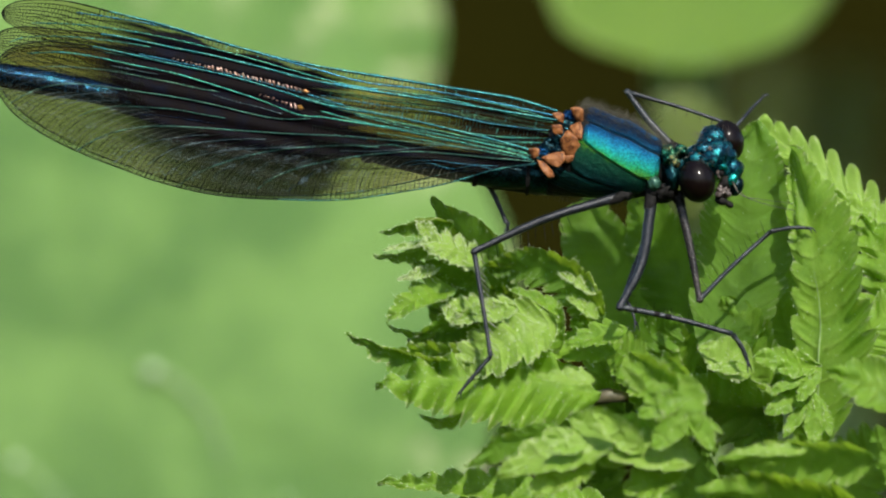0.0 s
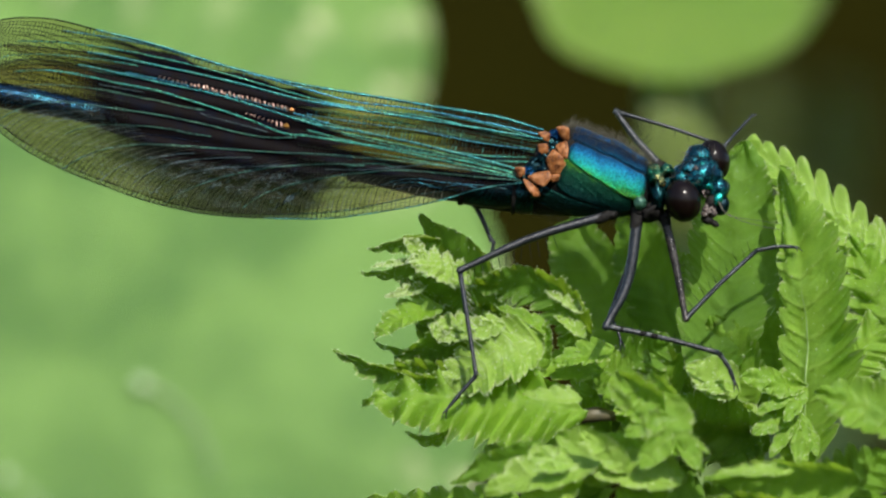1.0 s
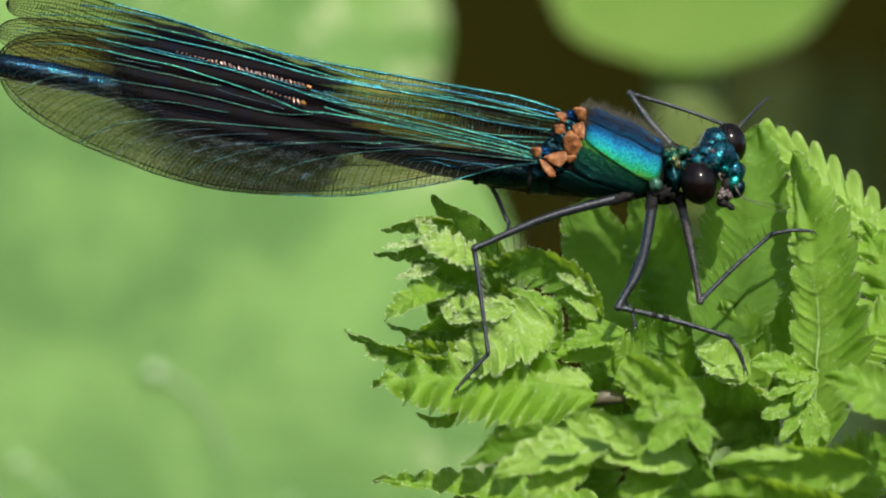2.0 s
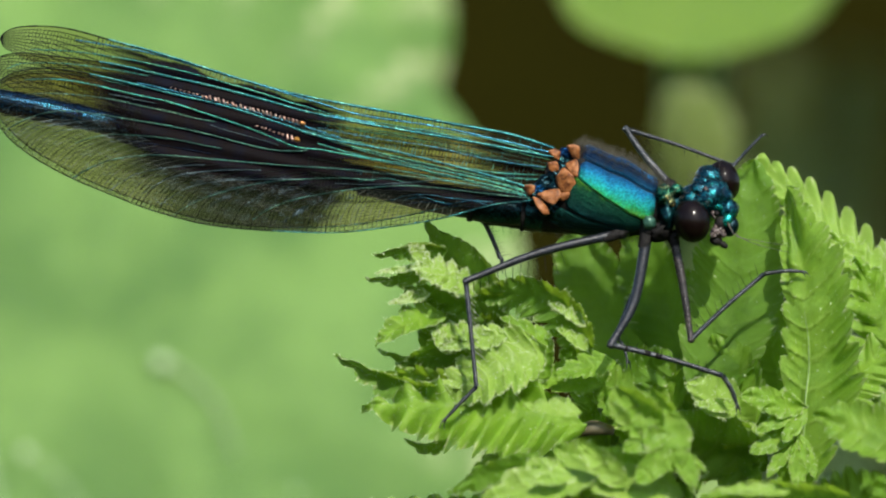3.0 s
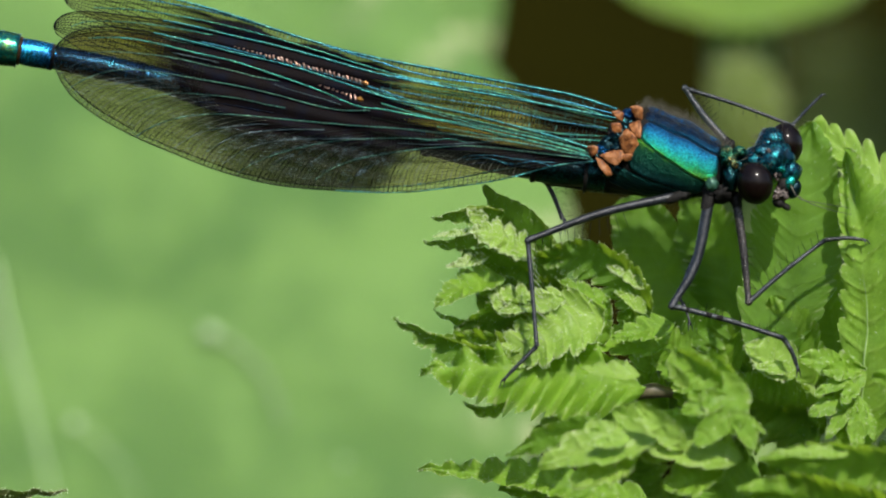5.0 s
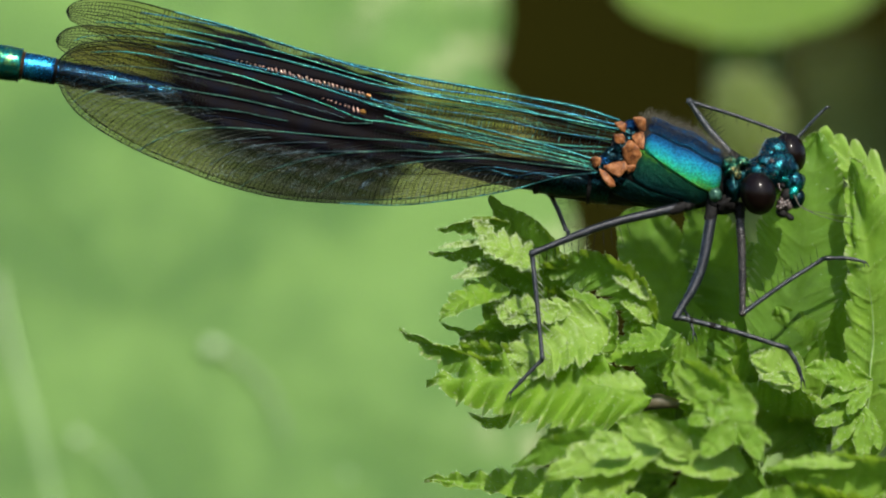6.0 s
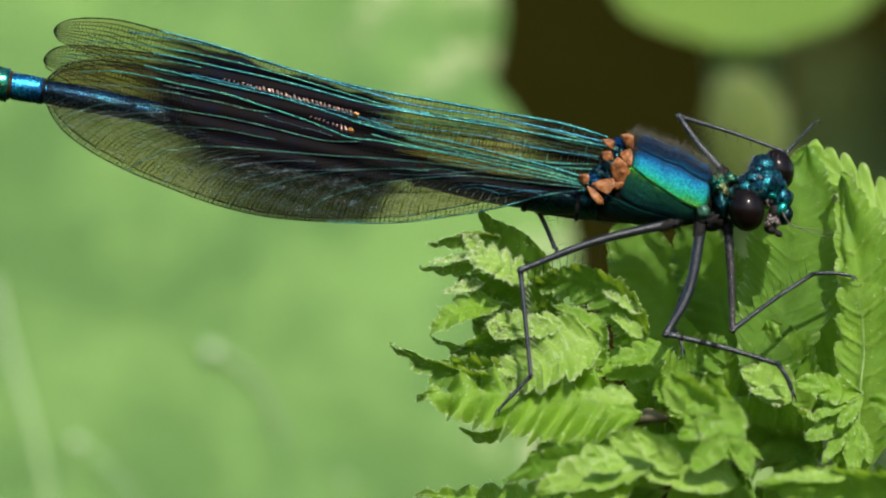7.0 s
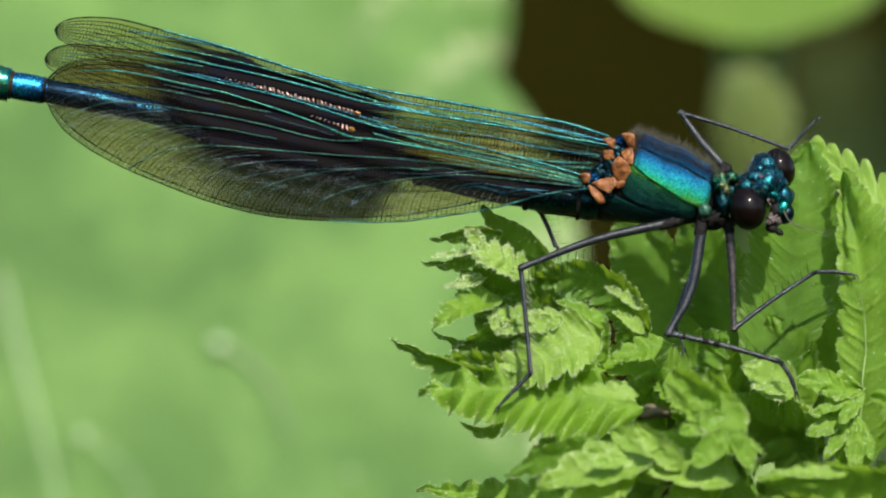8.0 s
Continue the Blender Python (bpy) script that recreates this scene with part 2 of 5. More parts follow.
LEAF = leaf_skin("leaf_green", (0.062, 0.170, 0.004), (0.202, 0.365, 0.020), (0.27, 0.39, 0.07), sheen=0.16, thin=0.46)
LEAF_PALE = leaf_skin("leaf_pale", (0.128, 0.260, 0.016), (0.275, 0.425, 0.060), (0.34, 0.46, 0.12), gloss=0.33, sheen=0.18, thin=0.44)
# Two darkened leaf greens: shade among the leaves is put into the colour.
LEAF_SHADED = leaf_skin("leaf_shaded", (0.050, 0.142, 0.003), (0.130, 0.275, 0.010), (0.18, 0.31, 0.04), sheen=0.10, thin=0.48)
LEAF_SHADE_DIM = leaf_skin("leaf_shade_dim", (0.042, 0.118, 0.003), (0.105, 0.230, 0.008), (0.14, 0.25, 0.03), sheen=0.08, relief=0.3)
BACK_LEAF = leaf_skin("broad_leaf", (0.040, 0.110, 0.017), (0.130, 0.242, 0.051), (0.11, 0.21, 0.04), thin=0.2, big=0.10, spread=4.3)
ROUND_LEAF = leaf_skin("round_leaf", (0.055, 0.135, 0.006), (0.105, 0.185, 0.016), (0.13, 0.21, 0.03), thin=0.2, big=0.09, spread=3.0)
# Darkened copies of the broad leaf's green, with shade worked into the colour.
SHADE_LEAF = leaf_skin("shade_coloured_leaf", (0.030, 0.050, 0.004), (0.055, 0.075, 0.008), (0.06, 0.09, 0.02), thin=0.15, big=0.07)
OLIVE_SHADE_LEAF = leaf_skin("olive_shade_leaf", (0.045, 0.070, 0.005), (0.080, 0.110, 0.010), (0.08, 0.11, 0.02), thin=0.15, big=0.07)
STALK = plain("stalk_green", (0.14, 0.24, 0.05), (0.26, 0.36, 0.13), 3.0)
RIB = plain("leaf_rib", (0.10, 0.22, 0.012), (0.17, 0.30, 0.03), 3.0)
DRY = plain("dry_stem", (0.05, 0.045, 0.022), (0.10, 0.085, 0.045), 2.0)
BROWN_LEAF = leaf_skin("browned_leaf", (0.030, 0.034, 0.006), (0.075, 0.070, 0.020), (0.11, 0.09, 0.04), thin=0.2)
# Near-black soil: the shade of the undergrowth is put into its colour.
SOIL = plain("shade_soil", (0.005, 0.005, 0.001), (0.016, 0.0145, 0.0016), 0.05, rough=1.0, bump=0.8, depth=0.01)
for _m, _s in ((BLACK, 0.05), (LEG, 0.36), (DARK_VEIN, 0.03), (HINGE, 0.2)):
    _m.node_tree.nodes["Principled BSDF"].inputs["Specular IOR Level"].default_value = _s
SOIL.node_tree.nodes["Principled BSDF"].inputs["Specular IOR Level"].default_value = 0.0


# ---- building helpers ----
def thing(name, origin, label, category, group="", kind=""):
    ob = new(name)
    ob.empty_display_size = 0.002
    ob.location = origin
    return tagged(ob, label, category, group, kind)


def part(name, bm, material, parent=None, label="", origin=None, kind="", smooth=True):
    """Link a bmesh, drawn in world places, as one mesh object; its own origin may be given, else it keeps its thing's."""
    base = Vector((0, 0, 0))
    up = parent
    while up is not None:
        base += up.location
        up = up.parent
    here = Vector(origin) if origin is not None else base
    bmesh.ops.translate(bm, verts=bm.verts, vec=-here)
    me = bpy.data.meshes.new(name)
    bm.to_mesh(me)
    bm.free()
    me.materials.append(material)
    if smooth:
        for p in me.polygons:
            p.use_smooth = True
    ob = new(name, me)
    ob.parent = parent
    ob.location = here - base
    return tagged(ob, label, kind=kind)


def curve(points, n):
    """A smooth line through a few points (Catmull-Rom), as n + 1 places."""
    p = [Vector(q) for q in points]
    p = [p[0] * 2 - p[1], *p, p[-1] * 2 - p[-2]]
    out, spans = [], len(p) - 3
    for k in range(n + 1):
        s = min(k / n * spans, spans - 1e-6)
        i, f = int(s), s - int(s)
        a, b, c, d = p[i:i + 4]
        out.append(0.5 * (2 * b + (c - a) * f + (2 * a - 5 * b + 4 * c - d) * f * f + (3 * b - a - 3 * c + d) * f ** 3))
    return out


def even(points, n):
    """The same, in even steps of length."""
    fine = curve(points, n * 6)
    run = [0.0]
    for p, q in zip(fine, fine[1:]):
        run.append(run[-1] + (q - p).length)
    out, i = [], 0
    for k in range(n + 1):
        want = run[-1] * k / n
        while i < len(run) - 2 and run[i + 1] < want:
            i += 1
        f = (want - run[i]) / max(1e-12, run[i + 1] - run[i])
        out.append(fine[i].lerp(fine[i + 1], min(1, max(0, f))))
    return out


def value(stops, s):
    """Smooth value at s from stops (place, value)."""
    for (a, x), (b, y) in zip(stops, stops[1:]):
        if s <= b:
            f = min(1, max(0, (s - a) / (b - a)))
            return x + (y - x) * f * f * (3 - 2 * f)
    return stops[-1][1]


def tube(bm, line, radii, sides=8, flat=1.0, cap=True):
    """A rounded rod along a line; radii in metres, one a place or stops along it."""
    n = len(line)
    if isinstance(radii, (int, float)):
        radii = [radii] * n
    elif isinstance(radii[0], tuple):
        radii = [value(radii, k / (n - 1)) for k in range(n)]
    rings, side = [], None
    for k, c in enumerate(line):
        t = (line[min(k + 1, n - 1)] - line[max(k - 1, 0)]).normalized()
        if side is None:
            side = t.cross(Vector((0, 1, 0)))
            if side.length < 0.2:
                side = t.cross(Vector((1, 0, 0)))
        side = (side - t * side.dot(t)).normalized()
        other = t.cross(side)
        rings.append([bm.verts.new(c + (side * math.cos(a) + other * flat * math.sin(a)) * radii[k])
                      for a in (2 * math.pi * i / sides for i in range(sides))])
    for a, b in zip(rings, rings[1:]):
        for i in range(sides):
            j = (i + 1) % sides
            bm.faces.new((a[i], a[j], b[j], b[i]))
    if cap:
        for ring, flip in ((rings[0], 1), (rings[-1], -1)):
            bm.faces.new(ring[::flip])


def lump(bm, centre, radii, turn=Matrix.Identity(3), rough=0.0, scale=1.0, detail=3, seed=0.0):
    """An uneven rounded body."""
    made = bmesh.ops.create_icosphere(bm, subdivisions=detail, radius=1.0)["verts"]
    for v in made:
        k = 1 + rough * noise.noise(v.co * scale + Vector((seed, seed * 1.7, 3.1)))
        v.co = Vector(centre) + turn @ Vector((v.co.x * radii[0] * k, v.co.y * radii[1] * k, v.co.z * radii[2] * k))


def sheet(bm, rows, uvs=None):
    """Skin a grid of places."""
    grid = [[bm.verts.new(p) for p in row] for row in rows]
    layer = bm.loops.layers.uv.verify() if uvs else None
    for i in range(len(grid) - 1):
        for j in range(len(grid[0]) - 1):
            quad = ((i, j), (i + 1, j), (i + 1, j + 1), (i, j + 1))
            f = bm.faces.new([grid[a][b] for a, b in quad])
            if uvs:
                for loop, (a, b) in zip(f.loops, quad):
                    loop[layer].uv = uvs[a][b]


def hairs(bm, roots, sides=3, thick=0.6):
    """Fine straight hairs; roots: (foot, tip)."""
    for a, b in roots:
        tube(bm, [a, a.lerp(b, 0.6), b], [thick * U, thick * 0.7 * U, thick * 0.15 * U], sides, cap=False)


# ---- the damselfly ----
BODY = at(1150, 330)
damselfly = thing("damselfly", BODY, "metallic blue-green damselfly with dark-banded wings perched on a leaf", "damselfly")


def build_abdomen():
    """Ten ringed segments in a slim, slightly bowed rod."""
    line = curve([at(1060, 356, 5), at(900, 338, 3), at(600, 268, 0), at(300, 204, 0), at(75, 160, -6), at(-90, 133, -8)], 200)
    cuts = [0, 0.05, 0.17, 0.31, 0.45, 0.56, 0.65, 0.80, 0.865, 0.935, 1.0]
    for k, (a, b) in enumerate(zip(cuts, cuts[1:])):
        bm = bmesh.new()
        seg = line[int(a * 200):int(b * 200) + 1]
        r = value([(0, 34), (0.15, 25), (0.5, 20), (0.8, 21), (0.9, 29), (1, 24)], (a + b) / 2)
        m = len(seg) - 1
        radii = [U * r * (1.0 + 0.07 * math.sin(math.pi * i / m) + (0.08 if i in (0, m) else 0)) for i in range(m + 1)]
        tube(bm, seg, radii, 20)
        segment = part("abdomen_segment", bm, TAIL if k > 7 else DARK_TEAL if k < 3 else TEAL, damselfly)
        if 3 <= k < 6:
            continue
        ring = bmesh.new()
        tube(ring, [seg[-1].lerp(seg[-2], 1.2), seg[-1], seg[-1].lerp(seg[-2], -0.8)], [U * r * 1.09, U * r * 1.13, U * r * 1.05], 20)
        part("joint_ring", ring, COPPER if k > 6 else BLACK, segment, "coppery ring between segments" if k > 6 else "dark ring between segments")
    for s in (-1, 1):
        bm = bmesh.new()
        tube(bm, curve([at(-85, 128 + 10 * s, -8 + 8 * s), at(-118, 122 + 16 * s, -8 + 12 * s), at(-140, 124 + 4 * s, -8 + 4 * s)], 8),
             [(0, 8 * U), (1, 3 * U)], 8)
        part("tail_clasper", bm, BLACK, damselfly, "black hooked clasper at the tail")


# thorax: a leaning barrel, drawn by a place along it (s) and an angle round it (degrees up from the viewer's side)
TH_A, TH_B = at(1058, 306, 4), at(1270, 347, 0)


def thorax_skin(s, deg, lift=0.0):
    axis = (TH_B - TH_A).normalized()
    c = TH_A.lerp(TH_B, s)
    up = axis.cross(Vector((0, 1, 0)))
    if up.z < 0:
        up = -up
    top = value([(0, 40), (0.26, 80), (0.6, 68), (0.9, 46), (1, 24)], s)
    low = value([(0, 74), (0.3, 76), (0.7, 66), (0.9, 54), (1, 26)], s)
    wide = value([(0, 34), (0.35, 62), (0.7, 56), (0.9, 42), (1, 22)], s)
    a = radians(deg)
    high = (top if math.sin(a) > 0 else low) + lift
    return c + (up * math.sin(a) * high - Vector((0, 1, 0)) * math.cos(a) * (wide + lift)) * U


def plate(name, material, label, s0, s1, upper, lower, lift=6.0, parent=damselfly):
    """A domed plate on the thorax with rounded rims; upper, lower: the angle of its edges at its hind and front ends."""
    rows, uvs, n, m = [], [], 26, 22
    for i in range(n + 1):
        row, uv = [], []
        for j in range(m + 1):
            p, q = i / n, j / m
            e = min(p, 1 - p, q, 1 - q) * 11
            h = lift * math.sqrt(max(0, 1 - (1 - min(1, e)) ** 2)) - 0.3
            corner = 0.05 * (abs(2 * q - 1) ** 4)
            s = s0 + (s1 - s0) * (p * (1 - 2 * corner) + corner)
            hi, lo = upper[0] + (upper[1] - upper[0]) * p, lower[0] + (lower[1] - lower[0]) * p
            row.append(thorax_skin(s, hi + (lo - hi) * q, h + 1.2 * noise.noise(Vector((p * 9, q * 9, s0)))))
            uv.append((p, q))
        rows.append(row)
        uvs.append(uv)
    bm = bmesh.new()
    sheet(bm, rows, uvs)
    bmesh.ops.recalc_face_normals(bm, faces=bm.faces)
    return part(name, bm, material, parent, label)


def flap(bm, ring, depth, thick, seed):
    """A small folded plate with rounded rims, from its outline."""
    pts = [Vector((x, y, 0)) for x, y in ring]
    mid = sum(pts, Vector()) / len(pts)
    loop = [a.lerp(b, s) for a, b in zip(pts, pts[1:] + pts[:1]) for s in (0.13, 0.32, 0.5, 0.68, 0.87)]
    rings = []
    for s, h in ((1.1, -thick), (1.16, -thick * 0.3), (1.11, thick * 0.25), (0.94, thick * 0.62), (0.55, thick * 0.75), (0.2, thick * 0.8)):
        row = []
        for p in loop:
            q = mid + (p - mid) * s
            crease = 0.5 * thick * noise.noise(Vector((q.x * 0.11, q.y * 0.11, seed * 3.0))) + 0.25 * thick * noise.noise(Vector((q.x * 0.3, q.y * 0.3, seed)))
            slope = 0.35 * math.sin(seed * 2.4) * (q.x - mid.x) + 0.35 * math.cos(seed * 1.7) * (q.y - mid.y)
            row.append(bm.verts.new(at(q.x, q.y, depth + slope - h - crease * (1 if h > 0 else 0))))
        rings.append(row)
    k = len(loop)
    for a, b in zip(rings, rings[1:]):
        for i in range(k):
            bm.faces.new((a[i], a[(i + 1) % k], b[(i + 1) % k], b[i]))
    bm.faces.new(rings[-1])
    bmesh.ops.recalc_face_normals(bm, faces=bm.faces)


def build_thorax():
    bm = bmesh.new()
    rows = [[thorax_skin(i / 30, j * 10) for j in range(37)] for i in range(31)]
    sheet(bm, rows)
    bmesh.ops.remove_doubles(bm, verts=bm.verts, dist=1e-7)
    bmesh.ops.recalc_face_normals(bm, faces=bm.faces)
    part("thorax", bm, BLACK, damselfly, "dark underside of the thorax with fine hairs")
    plate("back_plate", NAVY, "dark navy plate along the crest of the back", 0.27, 0.95, (67, 62), (45, 30), lift=5.5)
    plate("back_plate", BLUE, "satin metallic blue plate of the back", 0.27, 0.94, (43, 27), (13, -32), lift=7.5)
    plate("back_plate", BLUE, "satin metallic blue plate of the back", 0.27, 0.94, (72, 68), (135, 150))
    plate("shoulder_plate", GREEN, "metallic green shoulder plate", 0.20, 0.86, (20, -25), (-26, -58), lift=4.5)
    plate("side_plate", TEAL_PLATE, "dark teal side plate", 0.06, 0.78, (-22, -54), (-56, -84), lift=3.5)
    bm = bmesh.new()
    for x, y, d, a, b, c, k in ((1276, 324, -28, 15, 22, 19, 4), (1268, 318, -38, 9, 12, 12, 1), (1283, 336, -38, 10, 12, 13, 2), (1294, 314, -22, 12, 16, 9, 3)):
        lump(bm, at(x, y, d), (a * U, b * U, c * U), rough=0.5, scale=2.2, seed=k)
    part("collar", bm, COLLAR, damselfly, "small green and copper collar behind the head")
    bm = bmesh.new()
    lump(bm, at(1247, 372, -40), (12 * U, 12 * U, 14 * U), rough=0.2, scale=2, seed=2)
    part("hip_plate", bm, KNOB, damselfly, "small pale green knob over the leg joint")
    bm = bmesh.new()
    lump(bm, at(1262, 388, -20), (27 * U, 24 * U, 17 * U), rough=0.6, scale=3, seed=6)
    lump(bm, at(1244, 386, -30), (10 * U, 12 * U, 13 * U), rough=0.4, scale=3, seed=8)
    part("leg_base", bm, BLACK, damselfly, "black leg bases under the neck")
    bm = bmesh.new()
    lump(bm, at(1280, 362, -28), (14 * U, 24 * U, 28 * U), rough=0.3, scale=3, seed=3)
    tube(bm, curve([at(1250, 342), at(1290, 340), at(1330, 338)], 8), [(0, 32 * U), (0.5, 24 * U), (1, 28 * U)], 16)
    part("neck", bm, DARK_TEAL, damselfly)
    rng = random.Random(5)
    bm, roots = bmesh.new(), []
    for _ in range(1500):
        s, d = rng.uniform(0.2, 1.0), rng.uniform(40, 130)
        a = thorax_skin(s, d, 2)
        b = thorax_skin(s, d, rng.uniform(8, 24)) + Vector((rng.uniform(-11, 11), rng.uniform(-6, 6), rng.uniform(-4, 6))) * U
        roots.append((a, b))
    for _ in range(260):
        s, d = rng.uniform(0.05, 0.9), rng.uniform(-112, -82)
        a = thorax_skin(s, d, 2)
        b = thorax_skin(s, d, rng.uniform(8, 18)) + Vector((rng.uniform(-5, 5), rng.uniform(-5, 5), rng.uniform(-5, 3))) * U
        roots.append((a, b))
    hairs(bm, roots, thick=0.28)
    part("body_hair", bm, HAIR, damselfly, "fine pale fuzz on the back and belly", kind="stuff")
    # leathery orange plates, folded against one another, where the wings join
    for k, (d, *ring) in enumerate([
            (-40, (1101, 238), (1113, 236), (1123, 240), (1122, 262), (1111, 257)), (-46, (1068, 247), (1080, 244), (1089, 248), (1087, 263), (1078, 258)),
            (-50, (1099, 270), (1118, 262), (1121, 276), (1119, 292), (1110, 291)), (-44, (1068, 268), (1083, 266), (1088, 280), (1078, 285), (1070, 280)),
            (-56, (1083, 294), (1096, 281), (1110, 291), (1116, 305), (1110, 319), (1097, 324), (1088, 312)),
            (-60, (1050, 324), (1068, 317), (1086, 315), (1090, 326), (1077, 341), (1062, 334)),
            (-60, (1042, 329), (1053, 333), (1066, 346), (1069, 357), (1060, 359), (1048, 345)),
            (-58, (1026, 309), (1036, 307), (1044, 309), (1043, 320), (1033, 326)), (-52, (1086, 322), (1108, 320), (1104, 331), (1092, 334)),
            (-54, (1096, 276), (1110, 288), (1100, 290), (1088, 284))]):
        bm = bmesh.new()
        flap(bm, ring, d, 4.5, k)
        part("wing_hinge", bm, HINGE, damselfly, "leathery orange wing joint")
    # two metallic plates, then dark lumps added to read as deep crevices
    for k, (x, y, d, r, m) in enumerate([(1097, 250, -34, 11, BLUE), (1049, 316, -50, 11, TEAL), (1084, 292, -44, 16, DARK_TEAL), (1062, 306, -40, 15, DARK_TEAL), (1052, 330, -46, 15, DARK_TEAL),
                                         (1092, 268, -36, 13, DARK_TEAL), (1080, 312, -48, 14, DARK_TEAL), (1068, 348, -46, 15, DARK_TEAL), (1100, 326, -48, 12, DARK_TEAL), (1116, 292, -44, 13, DARK_TEAL), (1114, 262, -36, 9, DARK_TEAL)]):
        bm = bmesh.new()
        lump(bm, at(x, y, d + 6), (r * U, r * 0.5 * U, r * 0.8 * U), rough=1.1, scale=2.2, detail=3, seed=k)
        part("hinge_bit", bm, m, damselfly, "small metallic plate between the wing joints" if k < 2 else "dark filler added in the crevices between the wing joints")


def build_head():
    tilt = Euler((0, radians(28), 0)).to_matrix()
    bm = bmesh.new()
    lump(bm, at(1352, 330, -4), (36 * U, 54 * U, 46 * U), tilt, 0.05, 2.4, 4, 1.0)
    lump(bm, at(1326, 330, -18), (26 * U, 28 * U, 26 * U), tilt, 0.08, 2.0, 4, 4.0)
    skull = part("head", bm, HEAD_TEAL, damselfly, "metallic teal head with fine pits")
    for x, y, d, a, b, c in ((1323, 370, -52, 32, 33, 38), (1378, 299, 12, 29, 36, 37)):
        bm = bmesh.new()
        lump(bm, at(x, y, d), (a * U, b * U, c * U), Euler((0, radians(-12), 0)).to_matrix(), detail=5)
        part("compound_eye", bm, EYE_SKIN, skull, "large glossy dark brown compound eye")
    # name, x, y, depth, half sizes, lean, material
    bits = [("brow", 1354, 291, -16, 25, 26, 20, 24, HEAD_TEAL), ("brow", 1345, 304, -20, 22, 26, 20, 24, HEAD_TEAL), ("brow", 1338, 316, -40, 20, 16, 15, 30, HEAD_TEAL), ("face", 1374, 324, -26, 22, 22, 18, 24, HEAD_TEAL),
            ("face", 1364, 342, -46, 14, 12, 8, 24, LIP), ("face", 1385, 350, -26, 20, 22, 22, 20, HEAD_TEAL), ("upper_lip", 1385, 368, -44, 9, 9, 13, 28, LIP),
            ("face", 1398, 348, -16, 9, 14, 13, 10, DARK_TEAL), ("jaw", 1392, 380, -28, 13, 16, 18, 24, DARK_TEAL), ("cheek", 1360, 356, -50, 4, 5, 12, -24, PALE),
            ("mouth", 1368, 388, -44, 12, 9, 10, 30, PALE), ("mouth", 1360, 394, -48, 6, 6, 5, 0, PALE), ("mouth", 1378, 393, -42, 6, 6, 7, 10, PALE),
            ("jaw", 1366, 404, -36, 12, 11, 9, 20, BLACK), ("jaw", 1379, 411, -32, 9, 9, 6, 35, BLACK), ("cheek", 1374, 374, -40, 12, 10, 14, 24, BLACK),
            ("simple_eye", 1347, 313, -56, 4.5, 4, 4.5, 0, PALE), ("simple_eye", 1358, 305, -50, 3.5, 4, 3.5, 0, LIP), ("antenna_base", 1366, 356, -52, 5, 6, 5, 0, BLACK)]
    for k, (name, x, y, d, a, b, c, lean, m) in enumerate(bits):
        bm = bmesh.new()
        lump(bm, at(x, y, d + 6), (a * U, b * U, c * U), Euler((0, radians(lean), 0)).to_matrix(), 0.5 if m is PALE else 0.06, 2.2, 4 if a > 10 else 3, k * 2.0)
        part(name, bm, m, skull)
    for d, dx in ((-46, 0), (10, 4)):
        bm = bmesh.new()
        tube(bm, curve([at(1386 + dx, 372, d), at(1402 + dx, 396, d - 8), at(1440 + dx, 404 + dx * 2, d - 12), at(1492 + dx, 412 + dx * 3, d - 16)], 14),
             [(0, 1.7 * U), (0.25, 0.8 * U), (1, 0.4 * U)], 6)
        part("antenna", bm, HAIR, skull, "thread-thin pale antenna")
    rng = random.Random(9)
    bm, roots = bmesh.new(), []
    for _ in range(300):
        v = Vector((rng.gauss(0, 1), rng.gauss(-0.4, 1), rng.gauss(0, 1))).normalized()
        if v.x > 0.1:
            continue
        foot = at(1352, 330, -2) + tilt @ Vector((v.x * 44, v.y * 60, v.z * 55)) * U
        roots.append((foot, foot + (v * rng.uniform(10, 20) + Vector((rng.uniform(-5, 5), 0, rng.uniform(-5, 5)))) * U))
    hairs(bm, roots, thick=0.5)
    part("head_hair", bm, HAIR, skull, kind="stuff")


def bristles(host, a, b, n, way, length, rng, material):
    """A row of stiff spines on a leg."""
    for k in range(n):
        p = a.lerp(b, (k + 0.7) / (n + 0.6))
        bm = bmesh.new()
        hairs(bm, [(p, p + (Vector(way) * rng.uniform(0.75, 1.15) + Vector((rng.uniform(-2, 2), rng.uniform(-2, 2), 0)) / 10) * length * U)], thick=0.9)
        part("spine", bm, material, host)


